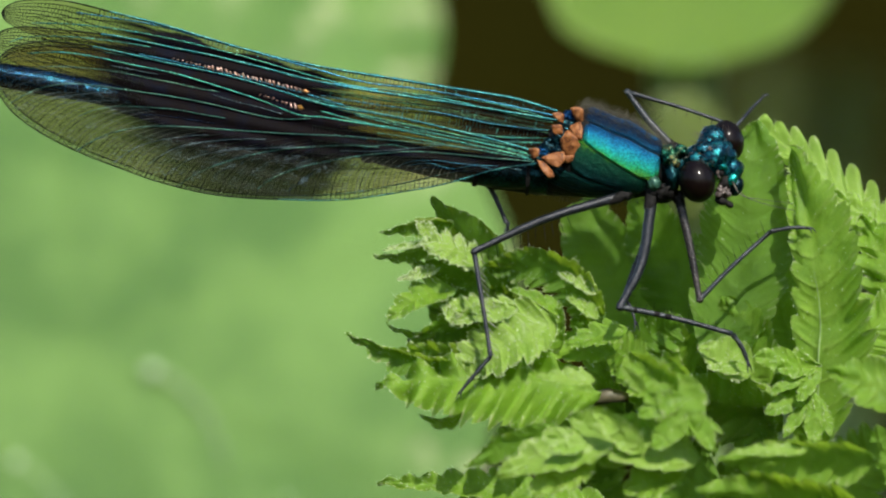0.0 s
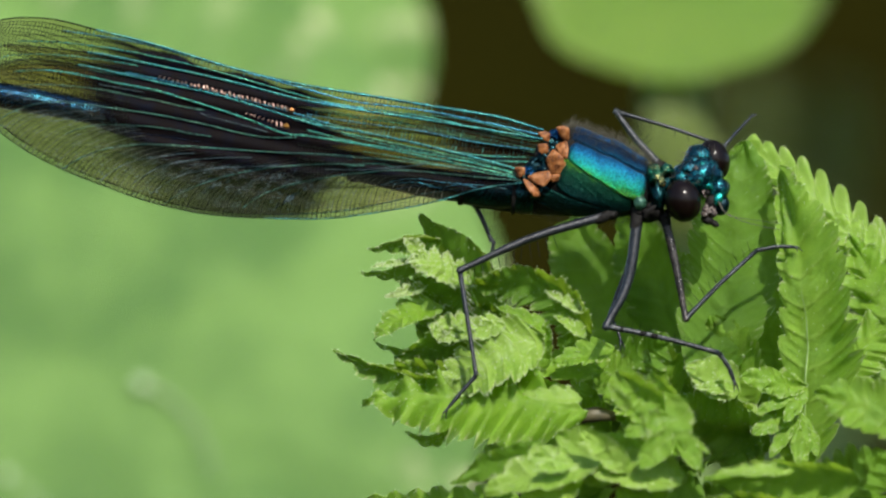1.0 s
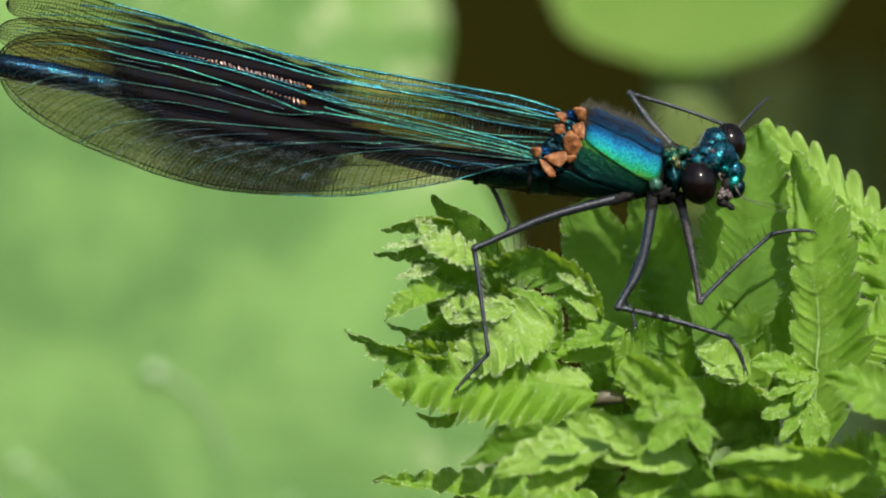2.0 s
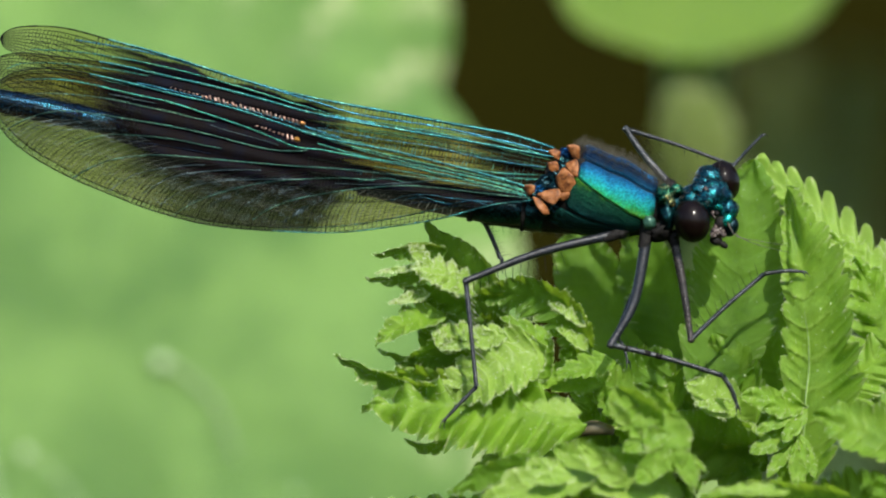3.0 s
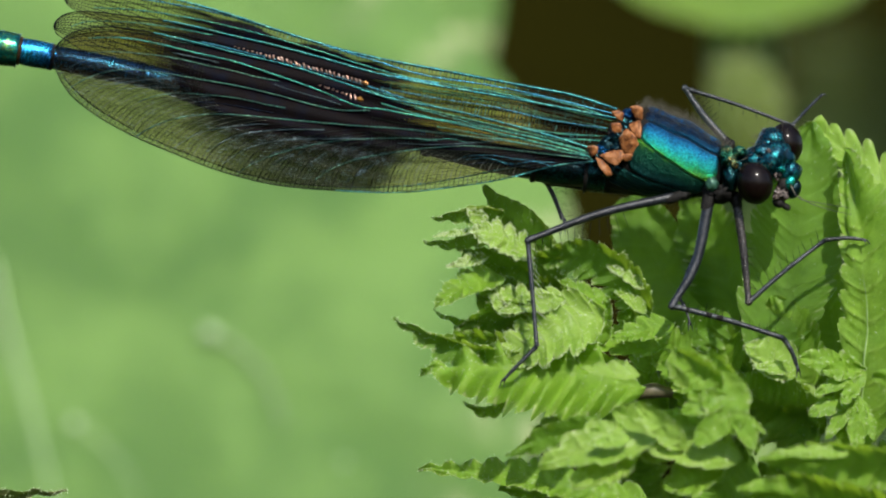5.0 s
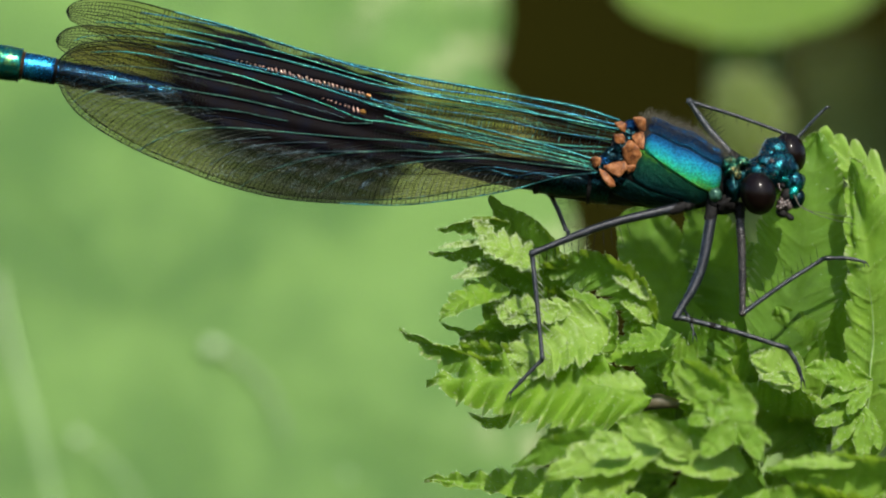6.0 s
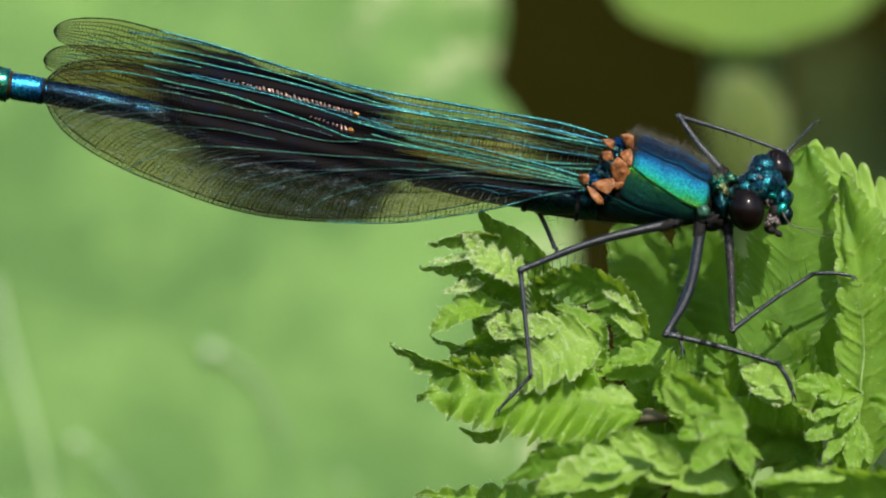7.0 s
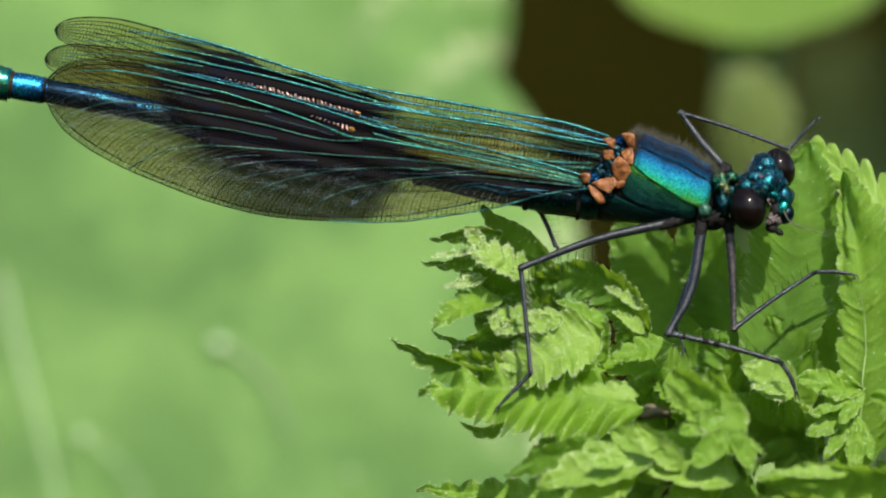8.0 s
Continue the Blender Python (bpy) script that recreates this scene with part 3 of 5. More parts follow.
def leg(label, hip, knee, ankle, toe, bow, spines, thick=0.82, bands=(), skin=None, shin_skin=None, shin_spine=None):
    """Femur with its tibia, foot and spines; it turns about the hip."""
    rng = random.Random(int(hip[0] + knee[1]))
    h, k, a, f = (at(*p) for p in (hip, knee, ankle, toe))
    bm = bmesh.new()
    mid = h.lerp(k, 0.5) + Vector((bow[0], 0, -bow[1])) * U
    girth = [(0, 10.5 * U), (0.2, 10 * U), (0.6, 8.5 * U), (0.93, 6.8 * U), (1, 7.6 * U)]
    tube(bm, curve([h, mid, k], 60), [value(girth, i / 60) * thick * rng.uniform(0.985, 1.015) for i in range(61)], 12)
    femur = part("leg", bm, skin or LEG, damselfly, label, origin=h)
    bm = bmesh.new()
    lump(bm, h, (10 * U, 10 * U, 10 * U), rough=0.4, scale=2, detail=3)
    part("hip_joint", bm, BLACK, femur)
    bm = bmesh.new()
    body = h.lerp(at(1238, 352, hip[2] * 0.5), 0.42)
    tube(bm, curve([body, body.lerp(h, 0.6), h.lerp(k, 0.05), h.lerp(k, 0.11)], 12), [(0, 14 * thick * U), (0.5, 12.5 * thick * U), (0.85, 11 * thick * U), (1, 9.6 * thick * U)], 12)
    part("trochanter", bm, BLACK, femur, "black joint between leg and body")
    bm = bmesh.new()
    lump(bm, k, (7.6 * thick * U, 7.4 * thick * U, 8.0 * thick * U), rough=0.3, scale=2, detail=3)
    part("knee", bm, skin or LEG, femur)
    bm = bmesh.new()
    tube(bm, curve([k, k.lerp(a, 0.5) + Vector((0, 0, 3 * U)), a], 16), [(s, r * thick * U) for s, r in ((0, 6.2), (0.15, 5.2), (0.85, 4.6), (1, 5.2))], 10)
    shin = part("shin", bm, shin_skin or skin or LEG, femur)
    for s in bands:
        bm = bmesh.new()
        line = curve([k, k.lerp(a, 0.5) + Vector((0, 0, 3 * U)), a], 40)
        tube(bm, line[int(s * 40):int(s * 40) + 3], 5.3 * thick * U, 10)
        part("dark_band", bm, BLACK, shin, "dark band round the shin")
    bm = bmesh.new()
    mid = a.lerp(f, 0.55) + Vector((2, 0, 3)) * U
    tube(bm, curve([a, mid, f], 12), [(s, r * thick * U) for s, r in ((0, 5.2), (0.3, 4), (0.34, 4.8), (0.62, 3.8), (0.66, 4.5), (1, 3.2))], 8)
    way = (f - mid).normalized()
    for s in (-1, 1):
        tip = f + way * 10 * U + Vector((s * 4, s * 4, -9)) * U
        tube(bm, curve([f, f.lerp(tip, 0.6) + Vector((0, 0, 4)) * U, tip], 6), [(0, 2.6 * U), (1, 0.6 * U)], 6)
    part("foot", bm, shin_skin or skin or LEG, femur, "slender foot with two small claws")
    bristles(femur, h.lerp(k, 0.35), k, spines[0], spines[1], spines[2], rng, BLACK)
    bristles(femur, k, a, spines[3], spines[4], spines[5], rng, shin_spine or BLACK)
    return femur


def build_legs():
    return {
        "hind": leg("long dark grey hind leg, bent high", (1196, 392, -30), (922, 474, -66), (939, 662, -102), (884, 718, -112), (-6, -8),
                    (12, (0.1, 0, -1), 34, 16, (0.75, 0.2, -0.75), 26), shin_spine=SUNLIT_SPINE),
        "mid": leg("dark grey middle leg", (1243, 398, -28), (1183, 590, -66), (1382, 641, -50), (1408, 692, -46), (10, 18),
                   (9, (0.9, 0, -0.3), 22, 12, (0.2, 0, 1), 20), 0.98, bands=(0.12, 0.3, 0.42), shin_skin=LEG_GREY),
        "fore": leg("dark brown-grey foreleg held forward", (1290, 396, -22), (1299, 582, -46), (1442, 482, -20), (1508, 486, -16), (2, 0),
                    (8, (0.9, 0, -0.2), 20, 12, (-0.3, 0, 0.95), 30), skin=LEG_BROWN, shin_skin=LEG_GREY),
        "far_fore": leg("grey foreleg reaching to a leaf tip", (1285, 300, 30), (1205, 200, 45), (1396, 264, 50), (1446, 211, 48), (-6, -2),
                        (10, (0.7, 0, 0.6), 26, 8, (0.1, 0, -1), 12), 0.7, skin=LEG_GREY),
        "far_mid": leg("black middle leg in shade", (1243, 396, 20), (1222, 490, 30), (1190, 572, 6), (1210, 616, -16), (3, 0),
                       (3, (0.8, 0, -0.4), 10, 5, (0.6, 0, -0.4), 16), 0.62),
        "far_hind": leg("black hind leg in shade", (1180, 388, 26), (955, 372, 44), (984, 438, 40), (986, 446, 40), (0, 4),
                        (8, (0, 0, -1), 24, 12, (0.9, 0, 0.15), 22)),
    }


def wing(label, lead, trail, depth, seed, dark, amber, main, fine=(), ladders=(), fan=None, costa=None, combs=(), edge=2.4):
    """One folded wing: a thin corrugated membrane between its leading and trailing edges, long veins and a net of cross
    veins.
    dark, amber: the tints at a place of the plan. main, fine: long veins by their turning points. ladders: fields of
    cross veins (u0, u1, v0, v1, strips). fan: the stretch of the hind margin to which curved veins run down. costa: the
    ladder of cells along the front edge.
    combs: lines along which short cross veins are coloured grey, as if they shone."""
    n, m = 170, 40
    flat = lambda pts: even([Vector((x, y, 0)) for x, y in pts], n)
    top, low = flat(lead), flat(trail)
    rng = random.Random(seed)

    def lay(x, y, lift=0.0):
        """A place on the corrugated membrane."""
        return at(x, y, depth + 2.6 * math.sin(y * 0.21 - x * 0.045) + 4 * math.sin(x * 0.006 + seed) - lift)

    def spot(u, v):
        k = min(n - 1e-6, max(0, u * n))
        i, f = int(k), k - int(k)
        return top[i].lerp(top[i + 1], f).lerp(low[i].lerp(low[i + 1], f), v)

    rows, uvs = [], []
    for i in range(n + 1):
        line = [spot(i / n, j / m) for j in range(m + 1)]
        rows.append([lay(p.x, p.y) for p in line])
        uvs.append([(dark(p.x + 9 * noise.noise(p * 0.03), p.y), amber(p.x, p.y)) for p in line])
    bm = bmesh.new()
    sheet(bm, rows, uvs)
    blade = part("wing", bm, MEMBRANE, damselfly, label)

    def vein(name, pts, r, material, lift=1.4, taper=0.75, steps=None):
        bm = bmesh.new()
        steps = steps or 110
        line = [lay(p.x, p.y, lift) for p in even([Vector((x, y, 0)) for x, y in pts], steps)]
        tube(bm, line, [r * (1 + (taper - 1) * i / steps) * rng.uniform(0.72, 1.22) * U for i in range(steps + 1)], 6, cap=False)
        part(name, bm, material, blade)

    for r, material, pts in main:
        vein("long_vein", pts, r * 1.08, material)
    for r, material, pts in fine:
        vein("fine_vein", pts, r, material, steps=60)
    net, pale, smoky, teal = bmesh.new(), bmesh.new(), bmesh.new(), bmesh.new()

    def link(p, q, r, host=None):
        tube(net if host is None else host, [lay(p.x, p.y, 1.0), lay(q.x, q.y, 1.0)], r * U, 3, cap=False)

    # ladders: thin lengthwise veins with rungs between them
    for u0, u1, v0, v1, strips in ladders:
        length = sum((spot((i + 1) / 40, 0.3) - spot(i / 40, 0.3)).length for i in range(int(u0 * 40), int(u1 * 40)))
        for k in range(strips + 1):
            v = v0 + (v1 - v0) * k / strips
            pts = [spot(u0 + (u1 - u0) * i / 30, v) for i in range(31)]
            tube(net, [lay(p.x, p.y, 1.0) for p in pts], [(0, 0.5 * U), (0.5, 0.8 * U), (1, 0.6 * U)], 4, cap=False)
            if k == strips:
                continue
            w = v + (v1 - v0) / strips
            steps = int(length / 6.0)
            for i in range(steps):
                u = u0 + (u1 - u0) * (i + 0.5 + rng.uniform(-0.14, 0.14) + 0.3 * (k % 2)) / steps
                if u < u1:
                    link(spot(u, v), spot(u + 0.0012, w), rng.uniform(0.6, 0.85), teal if depth > 0 and u1 < 0.5 and rng.random() < 0.35 else None)
    if fan:
        # curved veins that run down to the hind margin, with rungs between neighbours
        x0, x1, step, roof = fan
        margin = even([Vector((x, y, 0)) for x, y in trail], 500)
        feet, last = [], None
        for p in margin:
            if x0 < p.x < x1 and (last is None or (p - last).length > step):
                feet.append(p)
                last = p
        curves = []
        for p in feet:
            lean = value([(80, 2.1), (300, 1.9), (460, 1.7), (600, 1.25), (680, 0.85), (760, 0.62), (900, 0.5)], p.x)
            first = value([(80, 0.62), (420, 0.40), (640, 0.22), (900, 0.2)], p.x)
            high = p.y - value(roof, p.x + 66 + 8 * noise.noise(Vector((p.x * 0.03, 0, 2))))
            line = []
            for i in range(25):
                s = i / 24
                line.append(Vector((p.x + lean * high * (first * s + (1 - first) * s * s) + 1.2 * noise.noise(Vector((s * 5, p.x * 0.04, 0))), p.y - high * (1.75 * s - 0.75 * s * s), 0)))
            curves.append(line)
        for k, line in enumerate(curves):
            dim = 330 < line[0].x < 690
            g = 0.95 if dim and k % 4 == 0 else 0.62
            reach, after = ((24, 12, 16, 12)[(k + j) % 4] if dim else 24 for j in (0, 1))
            tube(smoky if k % 2 and not dim else net, [lay(p.x, p.y, 1.1) for p in line[:reach + 1]], [(0, g * U), (0.6, 0.95 * g * U), (1, 0.5 * g * U)], 4, cap=False)
            if k + 1 == len(curves):
                continue
            other = curves[k + 1]
            rungs = max(6, int((line[0] - line[-1]).length / 4.4))
            for i in range(rungs):
                s = (i + 0.5 + rng.uniform(-0.2, 0.2)) / rungs * 23
                j, f = int(s), s - int(s)
                if s > max(reach, after) or s > min(reach, after) + 5:
                    continue
                p, q = line[j].lerp(line[j + 1], f), other[j].lerp(other[j + 1], f)
                shine = 370 < p.x < 745 and k % 4 in (1, 2) and 0.08 * rungs < i < 0.66 * rungs and p.y < 380 and rng.random() < 0.62
                shine = shine or p.x < 400 and rng.random() < 0.14
                link(p, q, 0.38 if dim else 0.52, pale if shine else smoky if dim and rng.random() < 0.35 else None)
    for pts in combs:
        line = even([Vector((x, y, 0)) for x, y in pts], 60)
        for i in range(60):
            if rng.random() < 0.7 and noise.noise(Vector((i * 0.13, pts[0][0], 2))) > -0.18:
                p, t = line[i], (line[i + 1] - line[i]).normalized()
                long = rng.uniform(4, 8.5)
                link(p, p + Vector((t.y * -0.3 + t.x * 0.12, -1, 0)) * long, 0.42, pale)
    if costa:
        # square cells between the front edge and the first vein
        u0, u1, wide, r = costa
        length = sum((spot((i + 1) / 40, 0) - spot(i / 40, 0)).length for i in range(int(u0 * 40), int(u1 * 40)))
        steps = int(length / 6.6)
        for i in range(steps):
            u = u0 + (u1 - u0) * (i + rng.uniform(0.3, 0.7)) / steps
            p = spot(u, 0)
            link(p, Vector((p.x - 1.5, p.y + wide, 0)), r, teal if i % 3 == 0 else None)
    part("vein_net", net, DARK_VEIN, blade, "dense net of fine dark cross veins", kind="stuff")
    if smoky.verts:
        part("vein_net", smoky, SMOKE_VEIN, blade, "smoky olive cross veins", kind="stuff")
    if teal.verts:
        part("vein_net", teal, EDGE_VEIN, blade, "cross veins that shine teal", kind="stuff")
    if pale.verts:
        part("vein_net", pale, SOFT_VEIN, blade, "cross veins coloured pale grey for their glints", kind="stuff")
    for side, r in ((top, edge), (low, 1.15)):
        cut = int(n * (0.80 if side is top else 0.45))
        for lo, hi, material, g in ((0, cut, EDGE_VEIN, r), (cut, n, DARK_VEIN, min(1.3, r * 0.8))):
            bm = bmesh.new()
            line = [lay(p.x, p.y, 1.2) for p in side[lo:hi + 1]]
            k = len(line) - 1
            tube(bm, line, [g * (1.15 - 0.3 * i / k) * rng.uniform(0.75, 1.2) * U for i in range(k + 1)], 6, cap=False)
            part("edge_vein", bm, material, blade)
    return blade


def bronze_cells(blade, a, b, count, depth, seed, swell):
    """A file of bronze cells that catch the sun, closed by a dark notch."""
    rng = random.Random(seed)
    for k in range(count):
        s = k / (count - 1)
        p = Vector(a).lerp(Vector(b), s)
        bm = bmesh.new()
        grow = value(swell, s) * rng.uniform(0.6, 1.1)
        lump(bm, at(p.x + rng.uniform(-1, 1), p.y + rng.uniform(-0.8, 0.8), depth), (2.5 * U * rng.uniform(0.8, 1.15), 1.8 * U, 4.6 * U * grow),
             Euler((rng.uniform(-0.4, 0.4), radians(rng.uniform(-34, -14)), rng.uniform(-0.5, 0.5))).to_matrix(), 0.5, 2, 2, k)
        part("bronze_cell", bm, BRONZE, blade)
    bm = bmesh.new()
    lump(bm, at(b[0] + 8, b[1] + 3, depth), (6 * U, 1.6 * U, 4 * U), Euler((0, radians(16), 0)).to_matrix(), 0.5, 2, seed=seed)
    part("notch", bm, COPPER, blade, "rust-brown notch of the leading edge")


def ease(x, lo, hi):
    f = min(1, max(0, (x - lo) / (hi - lo)))
    return f * f * (3 - 2 * f)


def build_wings():
    def streak(x, y):
        """Dark streaks between the veins of the wing's base."""
        w = y - (x - 640) * (0.19 if y < 215 + (x - 640) * 0.17 else 0.165)
        run = sum(math.exp(-((w - c - 3 * math.sin(x * 0.02 + c)) / 5.5) ** 2) for c in (178, 201, 216, 236, 262))
        return min(1.0, run) * ease(x, 640, 680) * (0.22 + 0.4 * ease(x, 900, 1000))

    def far_band(x, y):
        """Blue-black from past the amber tip to the notch; the row of cells along the front edge stays clear."""
        front = value([(97, 40), (165, 31), (220, 36), (300, 57), (400, 84), (520, 122), (640, 153), (800, 182), (1078, 242)], x)
        stray = 26 * math.sin((y - x * 0.19) * 0.42 + x * 0.004)
        band = ease(x + stray + (y - 100) * 0.5, 240, 375) * (1 - ease(x + stray + (y - 190) * 0.4, 640, 715))
        return max(band, streak(x, y)) * (0.22 + 0.78 * ease(y - front, 7, 11))

    def far_amber(x, y):
        return max(0.48 * (1 - ease(x, 330, 430)) * (0.25 + 0.75 * ease(x, 110, 260)), 0.46 * ease(x, 640, 720))

    def near_band(x, y):
        """The band slants back to smoke along the hind margin, and stops short of a pale hem at the base."""
        spread = 48 + max(0, y - 200) * 0.55
        mid = 298 + max(0, y - 175) * 0.50
        dark = ease(x, mid - spread, mid + spread)
        hem = value([(60, 150), (300, 330), (420, 362), (640, 392), (1000, 400)], x)  # where the margin lies
        smoke = 1 - 0.41 * ease(y, hem - 110, hem - 15)
        upper = 1 - ease(x - (y - 230) * 0.6 + 22 * math.sin((y - x * 0.17) * 0.4), 670, 735)
        under = ease(y, 276 + (x - 640) * 0.11, 284 + (x - 640) * 0.11)
        inner = max(upper, under, 0.6 * streak(x, y))
        patch = ease(x + (y - 312) * 0.65 + 10 * math.sin(y * 0.2), 686, 740) * ease(y - value([(640, 316), (700, 312), (830, 322), (1000, 346)], x), 0, 9)
        return max(0.0, dark * smoke * inner * (1 - 0.86 * patch))

    def near_amber(x, y):
        tip = (1 - ease(x, 270, 380)) * value([(60, 0.42), (146 + max(0, x - 200) * 0.25, 0.46), (158 + max(0, x - 200) * 0.25, 0.0), (220, 0.15), (300, 0.22), (360, 0.2)], y)
        base = ease(x, 660, 730) * (1 - ease(y, 296, 312))
        return max(tip, 0.55 * base, 0.1 * ease(y, 200, 240))

    B, A, S, D, G = VEIN, BLUE_VEIN, SOFT_VEIN, DARK_VEIN, DULL_VEIN
    wing("folded wing with blue-black band and amber tip", [(1078, 242), (1000, 218), (900, 200), (800, 182), (640, 153), (520, 122), (400, 84), (300, 57), (220, 36), (165, 31), (125, 34), (103, 44), (97, 55)],
         [(1072, 296), (900, 292), (640, 270), (400, 205), (260, 150), (180, 104), (140, 88), (118, 77), (103, 68), (97, 55)], 22, 1, far_band, far_amber,
         main=[(1.6, A, [(1072, 250), (980, 228), (860, 203), (740, 186), (640, 158), (500, 117), (380, 82), (300, 66), (230, 55)]),
               (1.3, B, [(1070, 262), (1000, 248), (900, 222), (800, 204), (700, 188), (620, 166), (520, 136), (430, 112), (330, 90), (230, 76), (150, 72)]),
               (1.1, B, [(1068, 270), (960, 246), (840, 222), (730, 208), (640, 190)]),
               (1.3, B, [(1066, 282), (1000, 268), (850, 232), (740, 214), (640, 196)]),
               (1.6, A, [(760, 200), (700, 190), (650, 182), (590, 166), (500, 143), (420, 124), (340, 106)]),
               (0.9, B, [(1068, 256), (1000, 236), (930, 220), (850, 210), (780, 206)]),
               (0.9, B, [(1066, 276), (980, 258), (900, 240), (820, 222), (760, 212)])],
         fine=[(0.8, D, [(420, 100), (330, 78), (240, 66), (150, 60)])],
         ladders=[(0.66, 0.998, 0.10, 0.92, 8), (0.02, 0.42, 0.10, 0.80, 5)], costa=(0.02, 0.82, 8.5, 0.95), edge=2.5)
    middle = wing("folded wing with blue-black band and amber tip", [(1078, 258), (900, 226), (740, 200), (640, 180), (560, 158), (470, 135), (400, 120), (300, 98), (210, 86), (140, 79), (104, 83), (85, 94), (79, 106)],
         [(1066, 304), (900, 318), (640, 312), (400, 262), (260, 214), (170, 170), (120, 142), (96, 127), (84, 118), (79, 106)], 10, 2, far_band, far_amber,
         main=[(1.1, B, [(1060, 290), (960, 284), (850, 262), (740, 236), (640, 213), (560, 190)]),
               (1.0, A, [(1060, 276), (960, 262), (860, 240), (760, 226), (660, 208)]),
               (1.3, A, [(700, 226), (640, 207), (560, 184), (470, 160), (400, 144), (340, 130)]),
               (0.9, B, [(1050, 298), (960, 292), (880, 276), (800, 258), (720, 240)]),
               (0.9, B, [(360, 118), (290, 106), (210, 97), (140, 97), (110, 106)])],
         fine=[(0.8, D, [(330, 128), (240, 106), (160, 104), (110, 112)])],
         ladders=[(0.70, 0.998, 0.05, 0.80, 8), (0.02, 0.42, 0.10, 0.90, 5)], edge=2.3)
    bronze_cells(middle, (400, 139), (624, 198), 30, -2, 31, [(0, 0.3), (0.22, 0.5), (0.32, 1.25), (0.75, 1.15), (1, 1.1)])
    wing("folded hind wing with blue-black band and amber tip", [(1042, 312), (900, 282), (640, 222), (420, 160), (280, 126), (180, 114), (112, 124), (86, 150)],
         [(1040, 330), (900, 346), (698, 382), (480, 376), (300, 322), (176, 262), (108, 208), (87, 164)], -28, 3, lambda x, y: near_band(x, y) * (1 - 0.4 * ease(y, 270, 320)) * (1 - 0.65 * ease(x, 660, 730)), lambda x, y: 0.25 * near_amber(x, y),
         main=[(0.9, B, [(1036, 322), (900, 296), (760, 262), (660, 238)])], edge=1.4)
    near = wing("near hind wing with blue-black band and pale olive hem", [(1040, 314), (960, 290), (800, 250), (700, 232), (640, 217), (600, 203), (500, 172), (400, 149), (300, 125), (230, 111), (170, 106), (120, 114), (90, 134), (77, 158)],
         [(1040, 334), (970, 343), (880, 367), (800, 381), (700, 393), (600, 392), (480, 383), (380, 360), (300, 331), (210, 293), (140, 252), (100, 214), (78, 168)], -46, 4, near_band, near_amber,
         main=[(1.55, B, [(1032, 326), (960, 307), (800, 272), (670, 248), (620, 242), (560, 218), (510, 200), (470, 187), (400, 165), (330, 150), (260, 134), (200, 125), (140, 126)]),
               (1.2, B, [(1036, 320), (940, 296), (840, 276), (740, 258), (660, 236)]),
               (0.9, B, [(1036, 317), (960, 299), (880, 282), (800, 264), (720, 244)]),
               (0.9, B, [(1034, 328), (960, 313), (890, 300), (820, 286), (760, 276)]),
               (1.10, G, [(640, 249), (590, 249), (540, 240), (470, 222), (400, 207), (320, 194), (270, 186), (220, 181), (180, 184), (140, 197), (110, 214)]),
               (1.19, G, [(960, 312), (880, 300), (800, 291), (700, 281), (600, 275), (500, 267), (400, 259), (350, 259), (300, 266), (260, 280), (225, 300)]),
               (1.10, G, [(1036, 331), (950, 322), (830, 310), (760, 313), (720, 317), (670, 325), (620, 335), (575, 352), (545, 372)]),
               (0.84, G, [(760, 301), (700, 297), (620, 300), (570, 305), (520, 315), (470, 330), (435, 345), (405, 364)])],
         fine=[(0.84, G, [(480, 199), (440, 192), (400, 182), (350, 172), (300, 161), (250, 154), (190, 150), (140, 152)]),
               (0.79, G, [(490, 246), (450, 239), (400, 229), (330, 223), (300, 222), (262, 227), (230, 238)]),
               (0.8, S, [(560, 284), (500, 284), (440, 289), (395, 300), (350, 326)]),
               (0.75, S, [(460, 275), (430, 276), (370, 284), (330, 296), (290, 322)]),
               (0.7, S, [(650, 299), (560, 300), (490, 303), (430, 316), (380, 346)]),
               (0.55, S, [(372, 167), (330, 158), (290, 150)]), (0.5, S, [(590, 240), (560, 230), (500, 214), (470, 204)]),
               (0.6, NAVY, [(470, 255), (430, 248), (380, 240), (330, 236)]), (0.55, S, [(300, 212), (240, 212), (190, 218)]),
               (0.6, S, [(290, 197), (230, 200), (180, 208)]), (0.6, S, [(190, 158), (140, 164), (100, 182)]),
               (0.7, S, [(870, 300), (760, 308), (690, 306)]),
               (0.55, A, [(960, 343), (930, 336), (890, 341), (850, 331), (810, 334)]), (0.5, A, [(970, 338), (900, 332), (860, 326), (820, 327), (790, 336)]),
               (0.5, NAVY, [(940, 346), (900, 345), (860, 338), (820, 342), (790, 350)]), (0.5, B, [(900, 303), (860, 299), (820, 304), (780, 297), (730, 303)])],
         ladders=[(0.70, 0.985, 0.03, 0.50, 7), (0.03, 0.40, 0.10, 0.66, 4)],
         fan=(84, 905, 7.2, [(80, 172), (200, 196), (280, 226), (340, 258), (420, 274), (560, 288), (700, 306), (820, 320), (940, 336)]),
         combs=[[(430, 346), (470, 331), (520, 317), (580, 307)], [(555, 362), (590, 346), (630, 334), (680, 326)], [(520, 358), (545, 340), (580, 326), (640, 312)],
                [(400, 322), (430, 312), (480, 305), (540, 302)], [(620, 362), (645, 348), (668, 338)], [(600, 377), (618, 366), (640, 356)], [(470, 348), (500, 334), (540, 322)],
                [(505, 303), (560, 301), (620, 302)], [(110, 186), (160, 178), (210, 180)], [(250, 214), (290, 212), (330, 222)]], edge=2.0)
